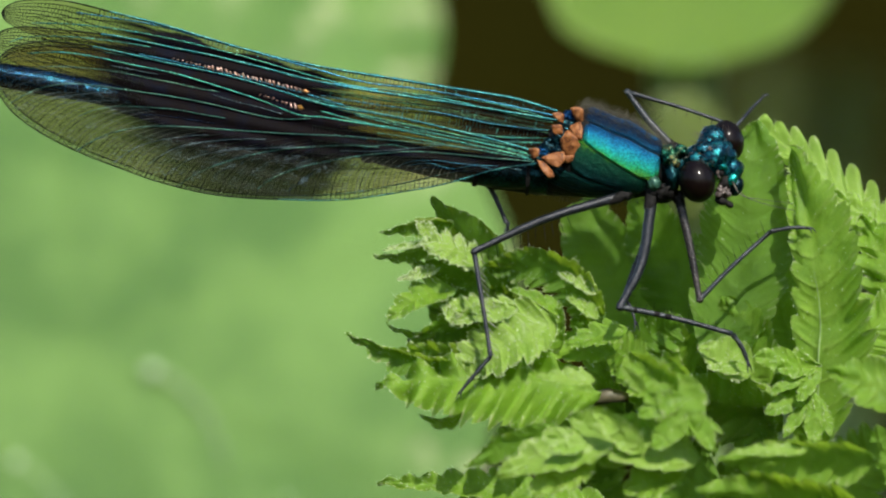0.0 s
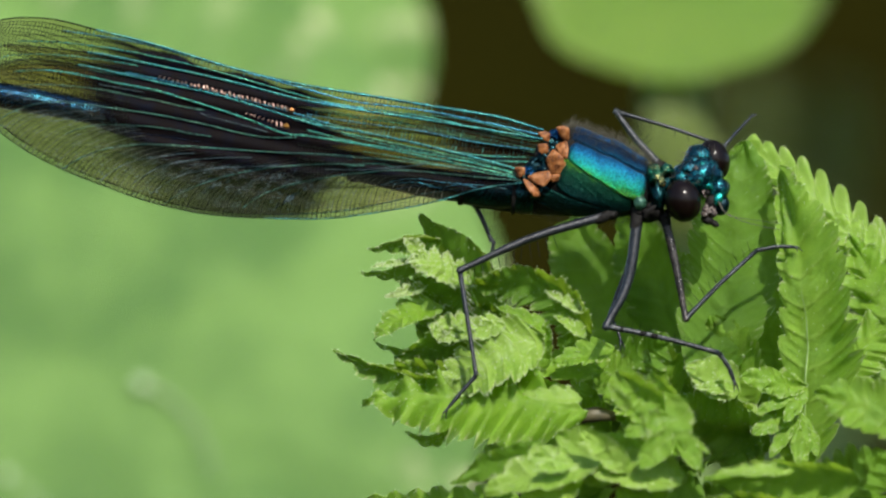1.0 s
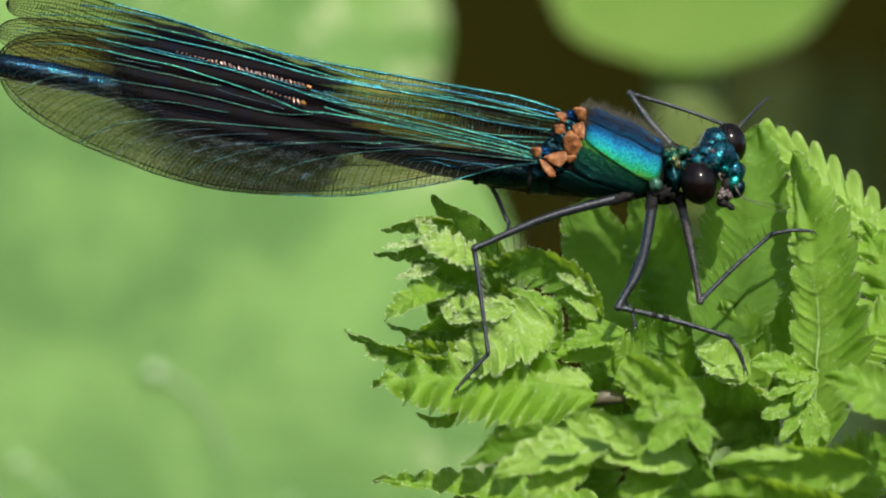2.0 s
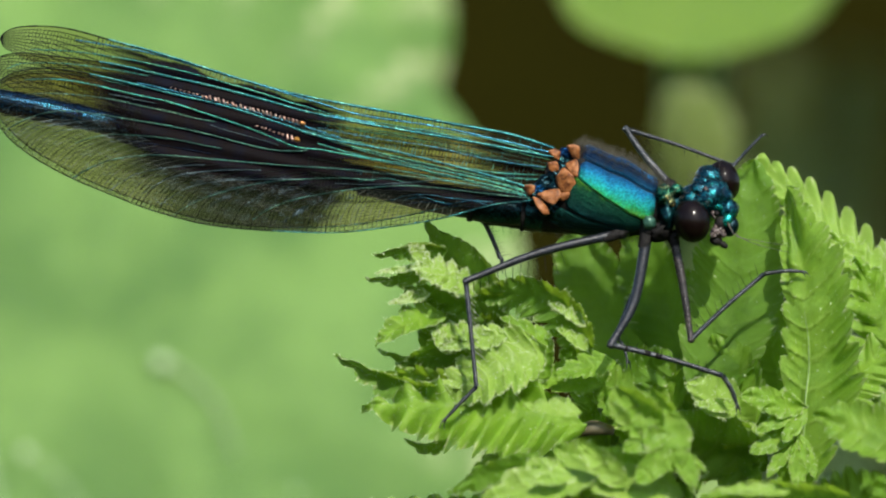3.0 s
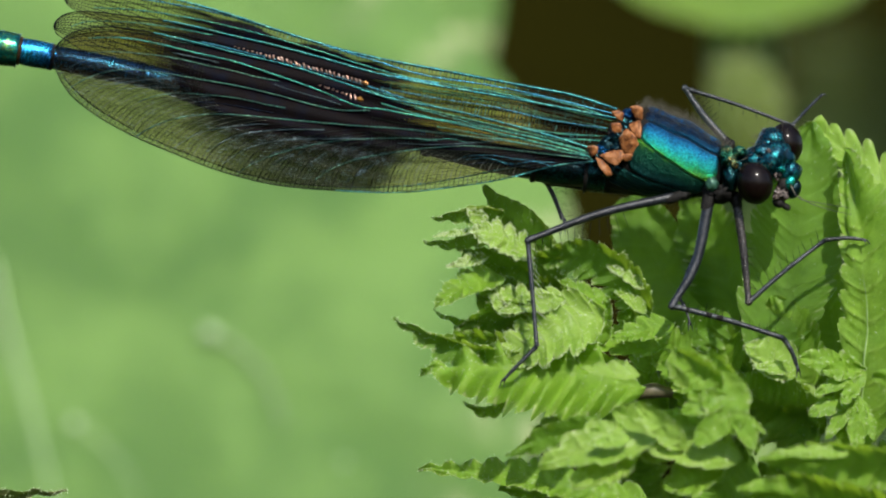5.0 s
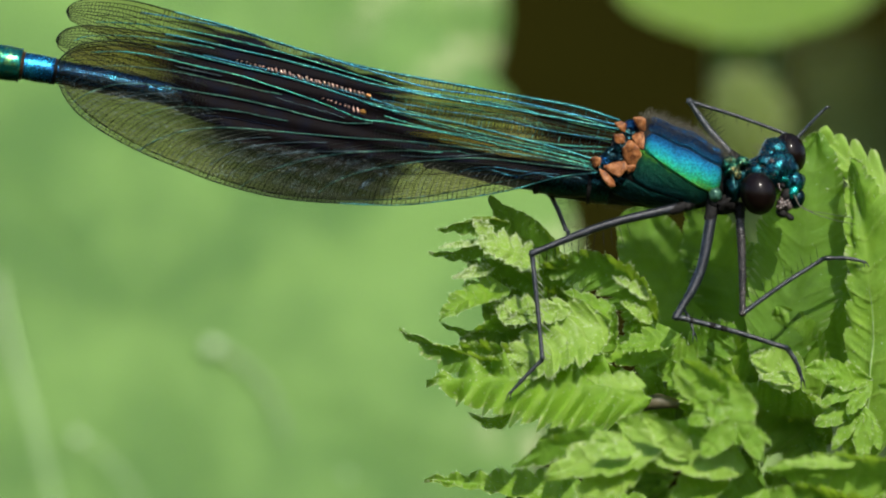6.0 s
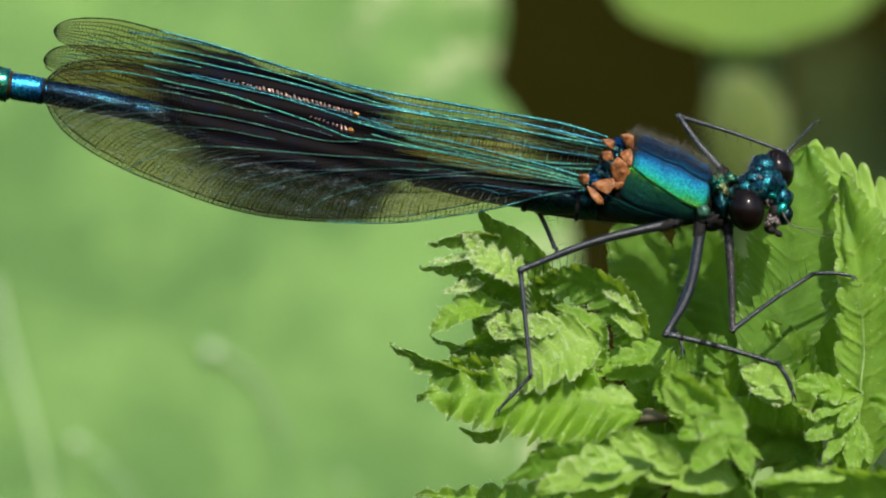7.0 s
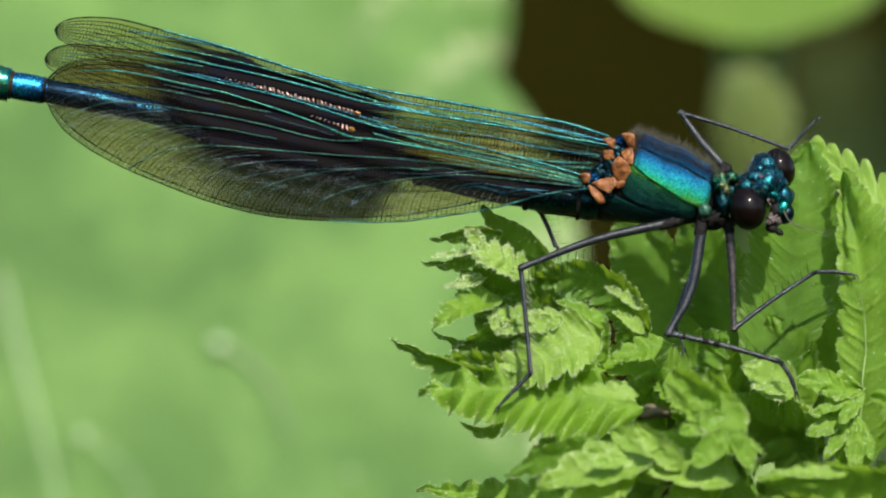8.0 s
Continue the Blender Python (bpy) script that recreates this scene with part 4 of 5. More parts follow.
    bronze_cells(near, (552, 206), (614, 226), 9, -52, 32, [(0, 0.4), (0.7, 0.6), (0.86, 1.5), (1, 1.7)])


build_abdomen()
build_thorax()
build_head()
LEGS = build_legs()
build_wings()


# ---- the plant ----
PLANT = at(1150, 650)
fern = thing("leafy_herb", PLANT, "bright green herb with toothed, deeply cut leaflets", "plant")


def leaflet(base, tip, width, lobes=7, cut=0.45, sweep=0.5, roll=0.0, bow=(0, 0, 0), fold=0.25, pucker=0.06, lopsided=1.0,
            material=None, teeth=3, label="", blunt=0.9, swell=0.35, fringe=0.5):
    """A toothed leaflet. base, tip: grid places; width: half the blade; roll: degrees about its rib; bow: how the rib bends at its
    middle; lopsided: lower half against upper; sweep: how far the lobes lean to the tip."""
    seed = base[0] * 0.013 + tip[1] * 0.007
    a, b = at(*base), at(*tip)
    mid = a.lerp(b, 0.5) + Vector((bow[0], bow[2], -bow[1])) * U
    n = lobes * (18 if teeth > 1 else 12)
    rib = curve([a, mid, b], n)
    length = sum((rib[i + 1] - rib[i]).length for i in range(n))
    bm, ends = bmesh.new(), []
    for side in (-1, 1):
        rows, uvs = [], []
        for i in range(n + 1):
            s = i / n
            t = (rib[min(i + 1, n)] - rib[max(i - 1, 0)]).normalized()
            face = Vector((0, -1, 0))
            face = (face - t * face.dot(t)).normalized()
            face = Matrix.Rotation(radians(roll), 3, t) @ face
            out = t.cross(face) * side
            whole = (s ** swell * (1 - s) ** blunt) / (0.34 ** swell * 0.66 ** blunt) * 0.97
            ph = s * lobes + 0.12 * noise.noise(Vector((s * 9, side * 3.0, seed)))
            f = ph - math.floor(ph)
            lobe = (f / 0.8) ** 0.75 if f < 0.8 else ((1 - f) / 0.2) ** 0.7
            lobe = 0.55 * lobe + 0.45 * math.sin(math.pi * f) ** 0.6
            g = (f * teeth) % 1.0
            lobe *= 1 - 0.34 * (1 - g) ** 1.3 * (1 if teeth > 1 else 0)
            jag = 1 + 0.16 * noise.noise(Vector((math.floor(ph) * 1.7, side * 5.0, seed + 2)))
            w = width * U * whole * (1 - cut + cut * lobe) * jag * (lopsided if side < 0 else 1.0)
            row, uv = [], []
            for j in range(7):
                v = j / 6
                lean = t * (sweep * w * v ** 1.2)
                lift = fold * w * v ** 1.7 + pucker * length * 0.8 * (math.cos(2 * math.pi * (f - 0.5)) * 0.5) * v * (1 - 0.4 * v)
                lift += 0.26 * width * U * noise.noise(Vector((s * 2.6, v * 1.4 * side, seed))) + 0.06 * width * U * noise.noise(Vector((s * 11, v * 4 * side, seed)))
                row.append(rib[i] + out * (w * v) + lean + face * lift)
                uv.append((ph, v * side))
            rows.append(row)
            uvs.append(uv)
        sheet(bm, rows, uvs)
        ends.append(rows)
    bmesh.ops.remove_doubles(bm, verts=bm.verts, dist=2e-8)
    bmesh.ops.recalc_face_normals(bm, faces=bm.faces)
    blade = part("leaflet", bm, material or LEAF, fern, label)
    bm = bmesh.new()
    tube(bm, [row[0] + Vector((0, 1.0 if width > 110 else 2.4, 0)) * U for row in ends[0]], [(0, min(2.4, width * 0.022) * U), (1, 0.4 * U)], 6)
    part("midrib", bm, STALK if width > 100 else RIB, blade)
    if fringe:
        # short pale hairs along the margin and over the blade
        rng = random.Random(int(base[0] + 7 * tip[1]))
        hair, roots = bmesh.new(), []
        for _ in range(int(length / U * fringe * (3.4 if material is LEAF_PALE else 2.0))):
            side, k = rng.choice((0, 1)), rng.randrange(n + 1)
            j = 6 if rng.random() < 0.55 else rng.randrange(1, 6)
            p = ends[side][k][j]
            roots.append((p, p + Vector((rng.gauss(0, 2.4), rng.uniform(-5, 0), rng.gauss(0.6, 2.4))) * U))
        hairs(hair, roots, thick=0.55)
        part("leaf_hair", hair, LEAF_HAIR, blade, "short pale hairs", kind="stuff")
    return blade


def build_leaves():
    L = leaflet

    def tier(by, **usual):
        """Leaflets that stand deeper in the plant."""
        def made(base, tip, width, lobes=5, cut=0.4, sweep=0.5, **more):
            plan = {**usual, **more}
            return leaflet((base[0], base[1], base[2] + by), (tip[0], tip[1], tip[2] + by), width, lobes, cut, sweep, **plan)
        return made

    D, E, H, K = tier(20, fringe=0.5), tier(60, fringe=0.4), tier(-420, fringe=0.1), tier(-380, fringe=0.2)
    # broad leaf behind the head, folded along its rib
    L((1345, 700, 100), (1433, 250, 110), 98, 10, 0.16, 0.7, roll=-10, bow=(16, 0, -6), fold=0.30, pucker=0.01, lopsided=0.95, blunt=0.8, swell=0.45, material=LEAF_SHADE_DIM, fringe=0.12)
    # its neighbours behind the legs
    D((1310, 650, 190), (1108, 384, 210), 84, 6, 0.10, 0.5, roll=-14, bow=(-24, 24, 0), fold=0.1, pucker=0.02, fringe=0, blunt=0.55, material=LEAF_SHADE_DIM)
    D((1330, 640, 150), (1216, 366, 160), 80, 6, 0.14, 0.6, roll=-30, fold=0.1, pucker=0.02, fringe=0, blunt=0.7, material=LEAF_SHADE_DIM)
    E((1500, 780, 60), (1440, 470, 80), 90, 7, 0.25, 0.6, roll=-30, fold=0.1, pucker=0.03, material=LEAF_SHADED, fringe=0)
    E((1440, 720, 20), (1360, 560, 30), 70, 5, 0.25, 0.6, roll=-20, fold=0.1, pucker=0.03, fringe=0)
    # large leaf with the pale rib
    L((1505, 850, -6), (1490, 298, 26), 116, 10, 0.27, 0.7, roll=-22, bow=(32, 0, -20), fold=0.12, lopsided=0.46, pucker=0.012, teeth=3, blunt=0.7, fringe=0.22)
    # the pale leaf behind it, its lobes combed to the tip
    L((1760, 630, 130), (1438, 252, 152), 72, 11, 0.42, 1.2, roll=34, bow=(10, -14, 10), fold=0.3, material=LEAF_PALE, pucker=0.05, teeth=1, swell=0.16, blunt=0.55, fringe=0.15)
    L((1720, 600, 60), (1560, 375, 84), 60, 8, 0.4, 0.8, roll=20, bow=(20, -10, 0), material=LEAF_PALE)
    L((1710, 760, 10), (1610, 420, 40), 90, 8, 0.45, 0.8, roll=-10, bow=(20, 0, 0))
    L((1530, 700, 0), (1690, 560, 20), 66, 6, 0.35, 0.7, roll=-20, bow=(0, 10, 0))

    # small lobes at the foot of the pale rib
    def lobed(base, *lobes, material=None, by=0, jag=0.12):
        """A leaf cut into blunt, rounded lobes that share one foot; each lobe: tip, half width, roll."""
        for tip, width, roll in lobes:
            L((*base[:2], base[2] + by), (*tip[:2], tip[2] + by), width * 0.62, 2 if jag < 0.2 else 3, jag, 0.2 if jag < 0.2 else 0.6, roll=roll, blunt=0.5 if jag < 0.2 else 0.9, swell=0.75, teeth=1, fold=0.3, pucker=0.02 + jag * 0.1, material=material, fringe=0.2)

    lobed((1530, 690, -10), ((1412, 668, -40), 40, 10), ((1438, 734, -44), 24, 20), ((1486, 750, -48), 26, -10), ((1452, 690, -46), 34, 5), jag=0.3)
    lobed((1515, 735, -6), ((1428, 770, -38), 32, 20), ((1458, 814, -42), 24, 10), ((1514, 834, -40), 34, -5), ((1548, 818, -30), 24, -20), jag=0.3)
    # leaflet that bears the hind foot
    L((1140, 722, -40), (741, 690, -64), 70, 7, 0.50, 0.42, roll=26, bow=(10, -14, -8), lopsided=1.85, pucker=0.24, fold=0.1, teeth=2, swell=0.5, blunt=0.95, fringe=0.8)
    L((910, 728, -30), (815, 749, -46), 16, 4, 0.4, 0.4, roll=-30, bow=(0, 26, 0))
    # curled brown-tipped leaflet and the ones above it, shade in their colour
    D((985, 672, -30), (691, 602, -44), 44, 7, 0.5, 0.5, roll=-36, bow=(0, 26, -8), fold=0.5, material=LEAF_SHADE_DIM)
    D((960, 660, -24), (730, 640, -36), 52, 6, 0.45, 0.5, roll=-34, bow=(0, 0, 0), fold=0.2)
    D((985, 600, -20), (800, 620, -20), 60, 5, 0.35, 0.5, roll=-40, bow=(0, -10, 0), fold=0.2, material=LEAF_SHADE_DIM)
    # pointed leaflet with a bright lower lip, and the roll under it, coloured as shaded
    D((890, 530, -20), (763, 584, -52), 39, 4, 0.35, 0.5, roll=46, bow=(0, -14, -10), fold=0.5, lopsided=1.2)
    D((900, 612, 0), (766, 590, -20), 18, 4, 0.2, 0.5, roll=-50, bow=(0, 10, 0), material=LEAF_SHADED)
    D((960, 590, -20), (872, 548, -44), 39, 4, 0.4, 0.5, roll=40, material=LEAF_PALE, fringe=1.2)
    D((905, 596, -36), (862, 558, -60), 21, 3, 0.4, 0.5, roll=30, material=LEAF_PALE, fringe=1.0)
    # fan over them, mostly darkened in colour as if shaded
    D((950, 530, 0), (812, 482, -10), 49, 5, 0.5, 0.5, roll=-36, bow=(0, -8, 0), fold=0.3, material=LEAF_SHADE_DIM)
    D((930, 560, 10), (830, 530, 0), 39, 4, 0.4, 0.5, roll=-40, material=LEAF_SHADE_DIM)
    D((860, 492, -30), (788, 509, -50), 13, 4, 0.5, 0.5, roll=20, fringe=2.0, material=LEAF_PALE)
    D((870, 450, -10), (744, 467, -24), 22, 4, 0.35, 0.5, roll=-44, bow=(0, 6, 0), material=LEAF_SHADE_DIM)
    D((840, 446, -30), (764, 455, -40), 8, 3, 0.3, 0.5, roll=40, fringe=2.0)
    D((890, 414, 0), (761, 426, -24), 24, 4, 0.25, 0.5, roll=-42, material=LEAF_SHADE_DIM, bow=(0, -10, -8), fold=0.45, lopsided=1.1)
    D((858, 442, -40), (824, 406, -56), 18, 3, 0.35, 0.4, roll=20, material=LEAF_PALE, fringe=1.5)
    # downy pale leaflet and the broad one behind it, whose colour holds the shade
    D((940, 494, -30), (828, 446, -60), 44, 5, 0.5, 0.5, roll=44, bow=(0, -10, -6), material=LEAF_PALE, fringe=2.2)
    E((985, 500, -8), (850, 366, -20), 50, 5, 0.16, 0.5, roll=-44, bow=(-8, -4, 0), fold=0.03, pucker=0.02, material=LEAF_SHADE_DIM, fringe=0.2)
    # a thick bank of leaflets behind them, coloured as in shade
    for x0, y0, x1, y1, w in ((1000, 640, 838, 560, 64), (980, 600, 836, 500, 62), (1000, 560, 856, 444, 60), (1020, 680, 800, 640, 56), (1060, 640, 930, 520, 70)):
        D((x0, y0, 60), (x1, y1, 50), w, 5, 0.35, 0.5, roll=-30, material=LEAF_SHADE_DIM, fringe=0.2)
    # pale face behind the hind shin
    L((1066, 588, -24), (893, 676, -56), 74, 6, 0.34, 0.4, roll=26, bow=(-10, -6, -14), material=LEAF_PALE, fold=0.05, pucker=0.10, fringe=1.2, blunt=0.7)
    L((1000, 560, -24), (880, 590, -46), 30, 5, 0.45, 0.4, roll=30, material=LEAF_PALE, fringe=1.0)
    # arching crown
    E((1150, 590, 0), (915, 492, -20), 56, 8, 0.35, 0.5, roll=-34, bow=(24, -44, -20), material=LEAF_SHADE_DIM, fold=0.2)
    E((1135, 546, -40), (1072, 508, -60), 16, 4, 0.5, 0.5, roll=40, material=LEAF_PALE, fringe=1.0)
    E((1080, 580, -40), (985, 532, -60), 26, 3, 0.35, 0.5, roll=44)
    E((1010, 590, 20), (950, 540, 10), 34, 4, 0.35, 0.5, roll=-30, material=LEAF_SHADE_DIM)
    E((1140, 590, -40), (1085, 552, -60), 18, 3, 0.4, 0.5, roll=40, material=LEAF_PALE)
    E((1056, 650, -40), (1074, 560, -60), 28, 4, 0.35, 0.5, roll=-30)
    E((1150, 620, 0), (1090, 590, 0), 34, 4, 0.35, 0.5, roll=-36, material=LEAF_SHADED)
    # heart of the rosette
    M = tier(40, fringe=0.2)
    M((1170, 650, 0), (1000, 640, -10), 40, 4, roll=34)
    M((1110, 690, 0), (1000, 668, -10), 34, 4, roll=-30)
    M((1190, 610, -40), (1080, 634, -50), 34, 4, roll=34)
    M((1150, 700, 40), (1130, 590, 30), 46, 4, roll=10)
    M((1200, 640, 60), (1290, 596, 50), 54, 4, roll=20, material=LEAF_SHADED)
    M((1290, 720, 60), (1140, 640, 50), 74, 5, 0.3, roll=20)
    M((1300, 700, 90), (1240, 600, 80), 60, 5, 0.3, roll=-20)
    M((1180, 760, 90), (1080, 690, 80), 66, 5, 0.3, roll=-30)
    M((1330, 760, 90), (1180, 720, 80), 66, 5, 0.3, roll=24)
    H((1130, 700, 60), (1024, 688, 40), 22, 4, roll=30, material=LEAF_PALE)
    H((1270, 740, -20), (1190, 652, -40), 42, 4, 0.3, roll=-10, fold=0.6)
    H((1215, 722, -60), (1176, 676, -80), 15, 3, roll=-20, material=LEAF_PALE)
    H((1300, 730, 0), (1252, 652, -20), 30, 4, roll=-30, fold=0.4)
    H((1210, 830, -20), (1120, 746, -40), 26, 3, 0.2, roll=-6, material=LEAF_PALE)
    H((1190, 850, 30), (1080, 760, 20), 56, 5, 0.3, roll=20, material=LEAF_PALE)
    H((1290, 840, 30), (1160, 765, 20), 52, 5, 0.3, roll=-30)
    H((1120, 850, 30), (1040, 780, 20), 40, 4, 0.3, roll=-20, material=LEAF_PALE)
    # lobed leaf below it
    for foot, end, w, roll in (((1268, 690, -18), (1296, 806, -44), 46, -4), ((1284, 738, -30), (1202, 766, -46), 22, 16), ((1290, 762, -34), (1228, 826, -52), 26, 6),
                               ((1290, 750, -30), (1334, 834, -40), 20, -14), ((1272, 704, -24), (1218, 722, -36), 17, 20)):
        H(foot, end, w, 2, 0.10, 0.3, roll=roll, blunt=0.75, swell=0.5, teeth=1, fold=0.22, pucker=0.015)
    lobed((1318, 770, -70), ((1334, 828, -108), 18, -10), ((1352, 806, -100), 10, -20), by=-340, jag=0.3)
    K((1310, 850, -40), (1140, 834, -60), 46, 3, 0.3, 0.4, roll=34, bow=(0, -8, 0), pucker=0.03, teeth=1, material=LEAF_PALE)
    K((1280, 870, -30), (1170, 900, -30), 56, 4, 0.4, 0.4, roll=44)
    # large soft leaves to the side, mostly in shade
    E((1460, 800, 20), (1276, 706, 10), 84, 5, 0.25, 0.4, roll=-36)
    E((1330, 680, 40), (1450, 830, 30), 80, 5, 0.25, 0.4, roll=40, material=LEAF_SHADED)
    E((1410, 700, -40), (1314, 648, -60), 44, 3, 0.15, 0.4, roll=30, material=LEAF_PALE, fold=0.3, fringe=0.6)
    E((1400, 690, -70), (1330, 686, -90), 14, 2, 0.1, 0.4, roll=30, material=LEAF_PALE)
    E((1460, 760, 0), (1395, 715, -10), 22, 3, 0.2, 0.4, roll=20, material=LEAF_PALE)
    H((1620, 860, -20), (1340, 848, -40), 60, 6, 0.3, roll=-30)
    H((1500, 838, -60), (1360, 836, -80), 16, 4, 0.3, roll=34, material=LEAF_PALE)
    H((1600, 960, -20), (1300, 900, -40), 80, 6, 0.3, roll=-24)
    H((1720, 760, 20), (1540, 700, 10), 60, 5, 0.3, roll=20)
    # leaflets under the foot's leaflet
    K((1050, 780, 0), (893, 846, -20), 32, 4, 0.35, 0.5, roll=-34, bow=(0, -6, 0), material=LEAF_SHADED)
    K((1080, 800, -20), (960, 842, -40), 26, 4, 0.35, 0.5, roll=-30)
    K((1110, 810, -60), (1040, 826, -80), 22, 3, 0.3, 0.4, roll=34, material=LEAF_PALE)
    K((1170, 800, -40), (950, 862, -60), 54, 4, 0.3, 0.5, roll=36, pucker=0.03, teeth=1, material=LEAF_PALE)
    K((1130, 830, -40), (1010, 900, -60), 56, 4, 0.3, 0.5, roll=36, pucker=0.04, teeth=1, material=LEAF_PALE)
    L((1150, 925, 20), (738, 866, -10), 44, 10, 0.30, 0.5, roll=34, bow=(0, -10, 0), teeth=2)
    L((1130, 940, 60), (880, 900, 40), 60, 8, 0.45, 0.5, roll=30)
    # leaves deeper in, their shade put into the colour
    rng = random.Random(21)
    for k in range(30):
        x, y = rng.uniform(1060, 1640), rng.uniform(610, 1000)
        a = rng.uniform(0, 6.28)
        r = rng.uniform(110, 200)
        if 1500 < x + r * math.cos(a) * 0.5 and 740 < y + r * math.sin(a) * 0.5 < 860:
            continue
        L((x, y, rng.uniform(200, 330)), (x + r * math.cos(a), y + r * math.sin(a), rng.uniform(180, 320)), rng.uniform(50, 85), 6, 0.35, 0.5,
          roll=rng.uniform(-40, 40), fringe=0, material=LEAF_SHADED)
    # browned tip low down
    L((-170, 940, -60), (116, 908, -64), 20, 5, 0.2, 0.4, roll=50, bow=(0, -8, 0), material=BROWN_LEAF)
    # stems
    for name, pts, r in (("stalk", [(1100, 14520, 500), (1180, 8000, 480), (1230, 3000, 400), (1230, 1500, 320), (1220, 900, 240), (1190, 760, 200), (1160, 650, 120)], 14),
                         ("leaf_stalk", [(1220, 900, 240), (1300, 800, 180), (1345, 700, 110)], 7),
                         ("leaf_stalk", [(1230, 1500, 320), (700, 1250, 200), (100, 1050, -30), (-170, 940, -60)], 5),
                         ("leaf_stalk", [(1220, 950, 240), (1420, 960, 120), (1505, 850, 0)], 7)):
        bm = bmesh.new()
        tube(bm, curve([at(*p) for p in pts], 24), r * U, 10)
        part(name, bm, RIB if r < 6 else STALK, fern)
    bm = bmesh.new()
    tube(bm, curve([at(1116, 738, 90), at(1150, 728, 80), at(1186, 732, 90)], 10), [(0, 9 * U), (0.5, 14 * U), (1, 9 * U)], 10)
    part("dry_stalk", bm, DRY, fern, "dull brown dead stalk")


build_leaves()


# ---- the ground and what stands behind ----
def build_ground():
    bm = bmesh.new()
    rows = []
    xs = [-400, -60, -8, -2, -1, -0.5, -0.25, 0, 0.25, 0.5, 1, 2, 8, 60, 400]
    for y in [-400, -60, -8, -2, -1, -0.5, 0, 0.2, 0.35, 0.5, 0.7, 1, 2, 8, 60, 400]:
        rows.append([Vector((x, y, -0.45 + value([(0.2, 0.0), (0.8, 0.42), (3, 0.7)], y) * (1 if abs(x) < 9 else 0.5)
                             + 0.02 * noise.noise(Vector((x * 3, y * 3, 0))))) for x in xs])
    sheet(bm, rows)
    tagged(part("ground", bm, SOIL), "soil bank coloured near black for undergrowth shade", "ground", kind="structure")


def broad_leaf(name, label, centre, depth, wide, high, turn, lean, dish, material, rim=0.0):
    """A large rounded leaf on a stalk: a dished blade with a wavy margin."""
    root = thing(name, at(*centre, depth), label, "leaf")
    bm = bmesh.new()
    m = Euler((radians(lean), radians(turn), 0)).to_matrix()
    k = 1 + depth / REACH
    rows, uvs = [], []
    for i in range(25):
        r = i / 24
        row, uv = [], []
        for j in range(73):
            a = 2 * math.pi * j / 72
            w = 1 + 0.035 * math.sin(3 * a + 1) + 0.02 * math.sin(7 * a)
            x, z = r * wide * w * math.cos(a), r * high * w * math.sin(a)
            y = dish * r * r - rim * max(0, r - 0.8) ** 2 * 25 + 30 * r * noise.noise(Vector((x / 300, z / 300, depth)))
            row.append(at(*centre, depth) + m @ Vector((x, y, z)) * U * k)
            uv.append((a / 6.283 * 9, r))
        rows.append(row)
        uvs.append(uv)
    sheet(bm, rows, uvs)
    bmesh.ops.remove_doubles(bm, verts=bm.verts, dist=1e-7)
    part("blade", bm, material, root)
    bm = bmesh.new()
    c = at(*centre, depth)
    foot = Vector((c.x * 1.2, c.y + 0.05, -0.465))
    tube(bm, curve([c + Vector((0, 0.004, 0)), c.lerp(foot, 0.4) + Vector((0, 0.02, 0)), foot], 16), 0.0022, 8)
    part("leaf_stalk", bm, STALK, root)
    return root


def build_backdrop():
    broad_leaf("broad_leaf", "large smooth bright green leaf, sunlit", (250, 560), 3700, 752, 900, 0, -24, 60, BACK_LEAF)
    broad_leaf("broad_leaf", "broad smooth green leaf, sunlit, behind another", (284, 60), 4500, 592, 520, 0, -20, 40, BACK_LEAF)
    broad_leaf("broad_leaf", "round bright green leaf with a pale rolled rim", (1330, -66), 4300, 262, 172, 0, -30, 40, ROUND_LEAF, rim=60)
    # undergrowth further back, shaded by its darkened leaf colours
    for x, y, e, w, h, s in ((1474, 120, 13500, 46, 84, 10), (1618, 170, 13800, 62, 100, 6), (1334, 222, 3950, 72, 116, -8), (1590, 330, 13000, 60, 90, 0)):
        broad_leaf("broad_leaf", "leaf with shade put into its olive colour", (x, y), e, w, h, s, -10, 30, {1334: OLIVE_SHADE_LEAF}.get(x, SHADE_LEAF))


def build_marks():
    """Pale ribs and a dried bud on the broad leaf's face."""
    def face(x, y, lift):
        """A place on the leaf's leaning face."""
        return at(x, y, 3700 - (y - 560) * 0.445 - lift)

    for pts, r in (([(392, 608), (440, 640), (486, 690), (520, 780)], 6), ([(0, 480), (30, 610), (70, 750), (122, 960)], 9), ([(150, 772), (188, 800), (232, 846), (262, 900)], 5)):
        bm = bmesh.new()
        tube(bm, curve([face(x, y, 8) for x, y in pts], 18), [(0, r * U), (0.5, r * 0.8 * U), (1, r * 0.5 * U)], 8, flat=0.5)
        part("leaf_rib", bm, LEAF_RIB_PALE, bpy.data.objects["broad_leaf"])
    for x, y, a, b in ((386, 609, 15, 12), (146, 770, 11, 9), (624, 838, 7, 6)):
        bud = bmesh.new()
        lump(bud, face(x, y, 26), (a * U, 7 * U, b * U), rough=0.4, scale=2, seed=x)
        tagged(part("dried_bud", bud, BUD), "small pale dried bud lying on a broad leaf", "bud", "buds on the leaf")


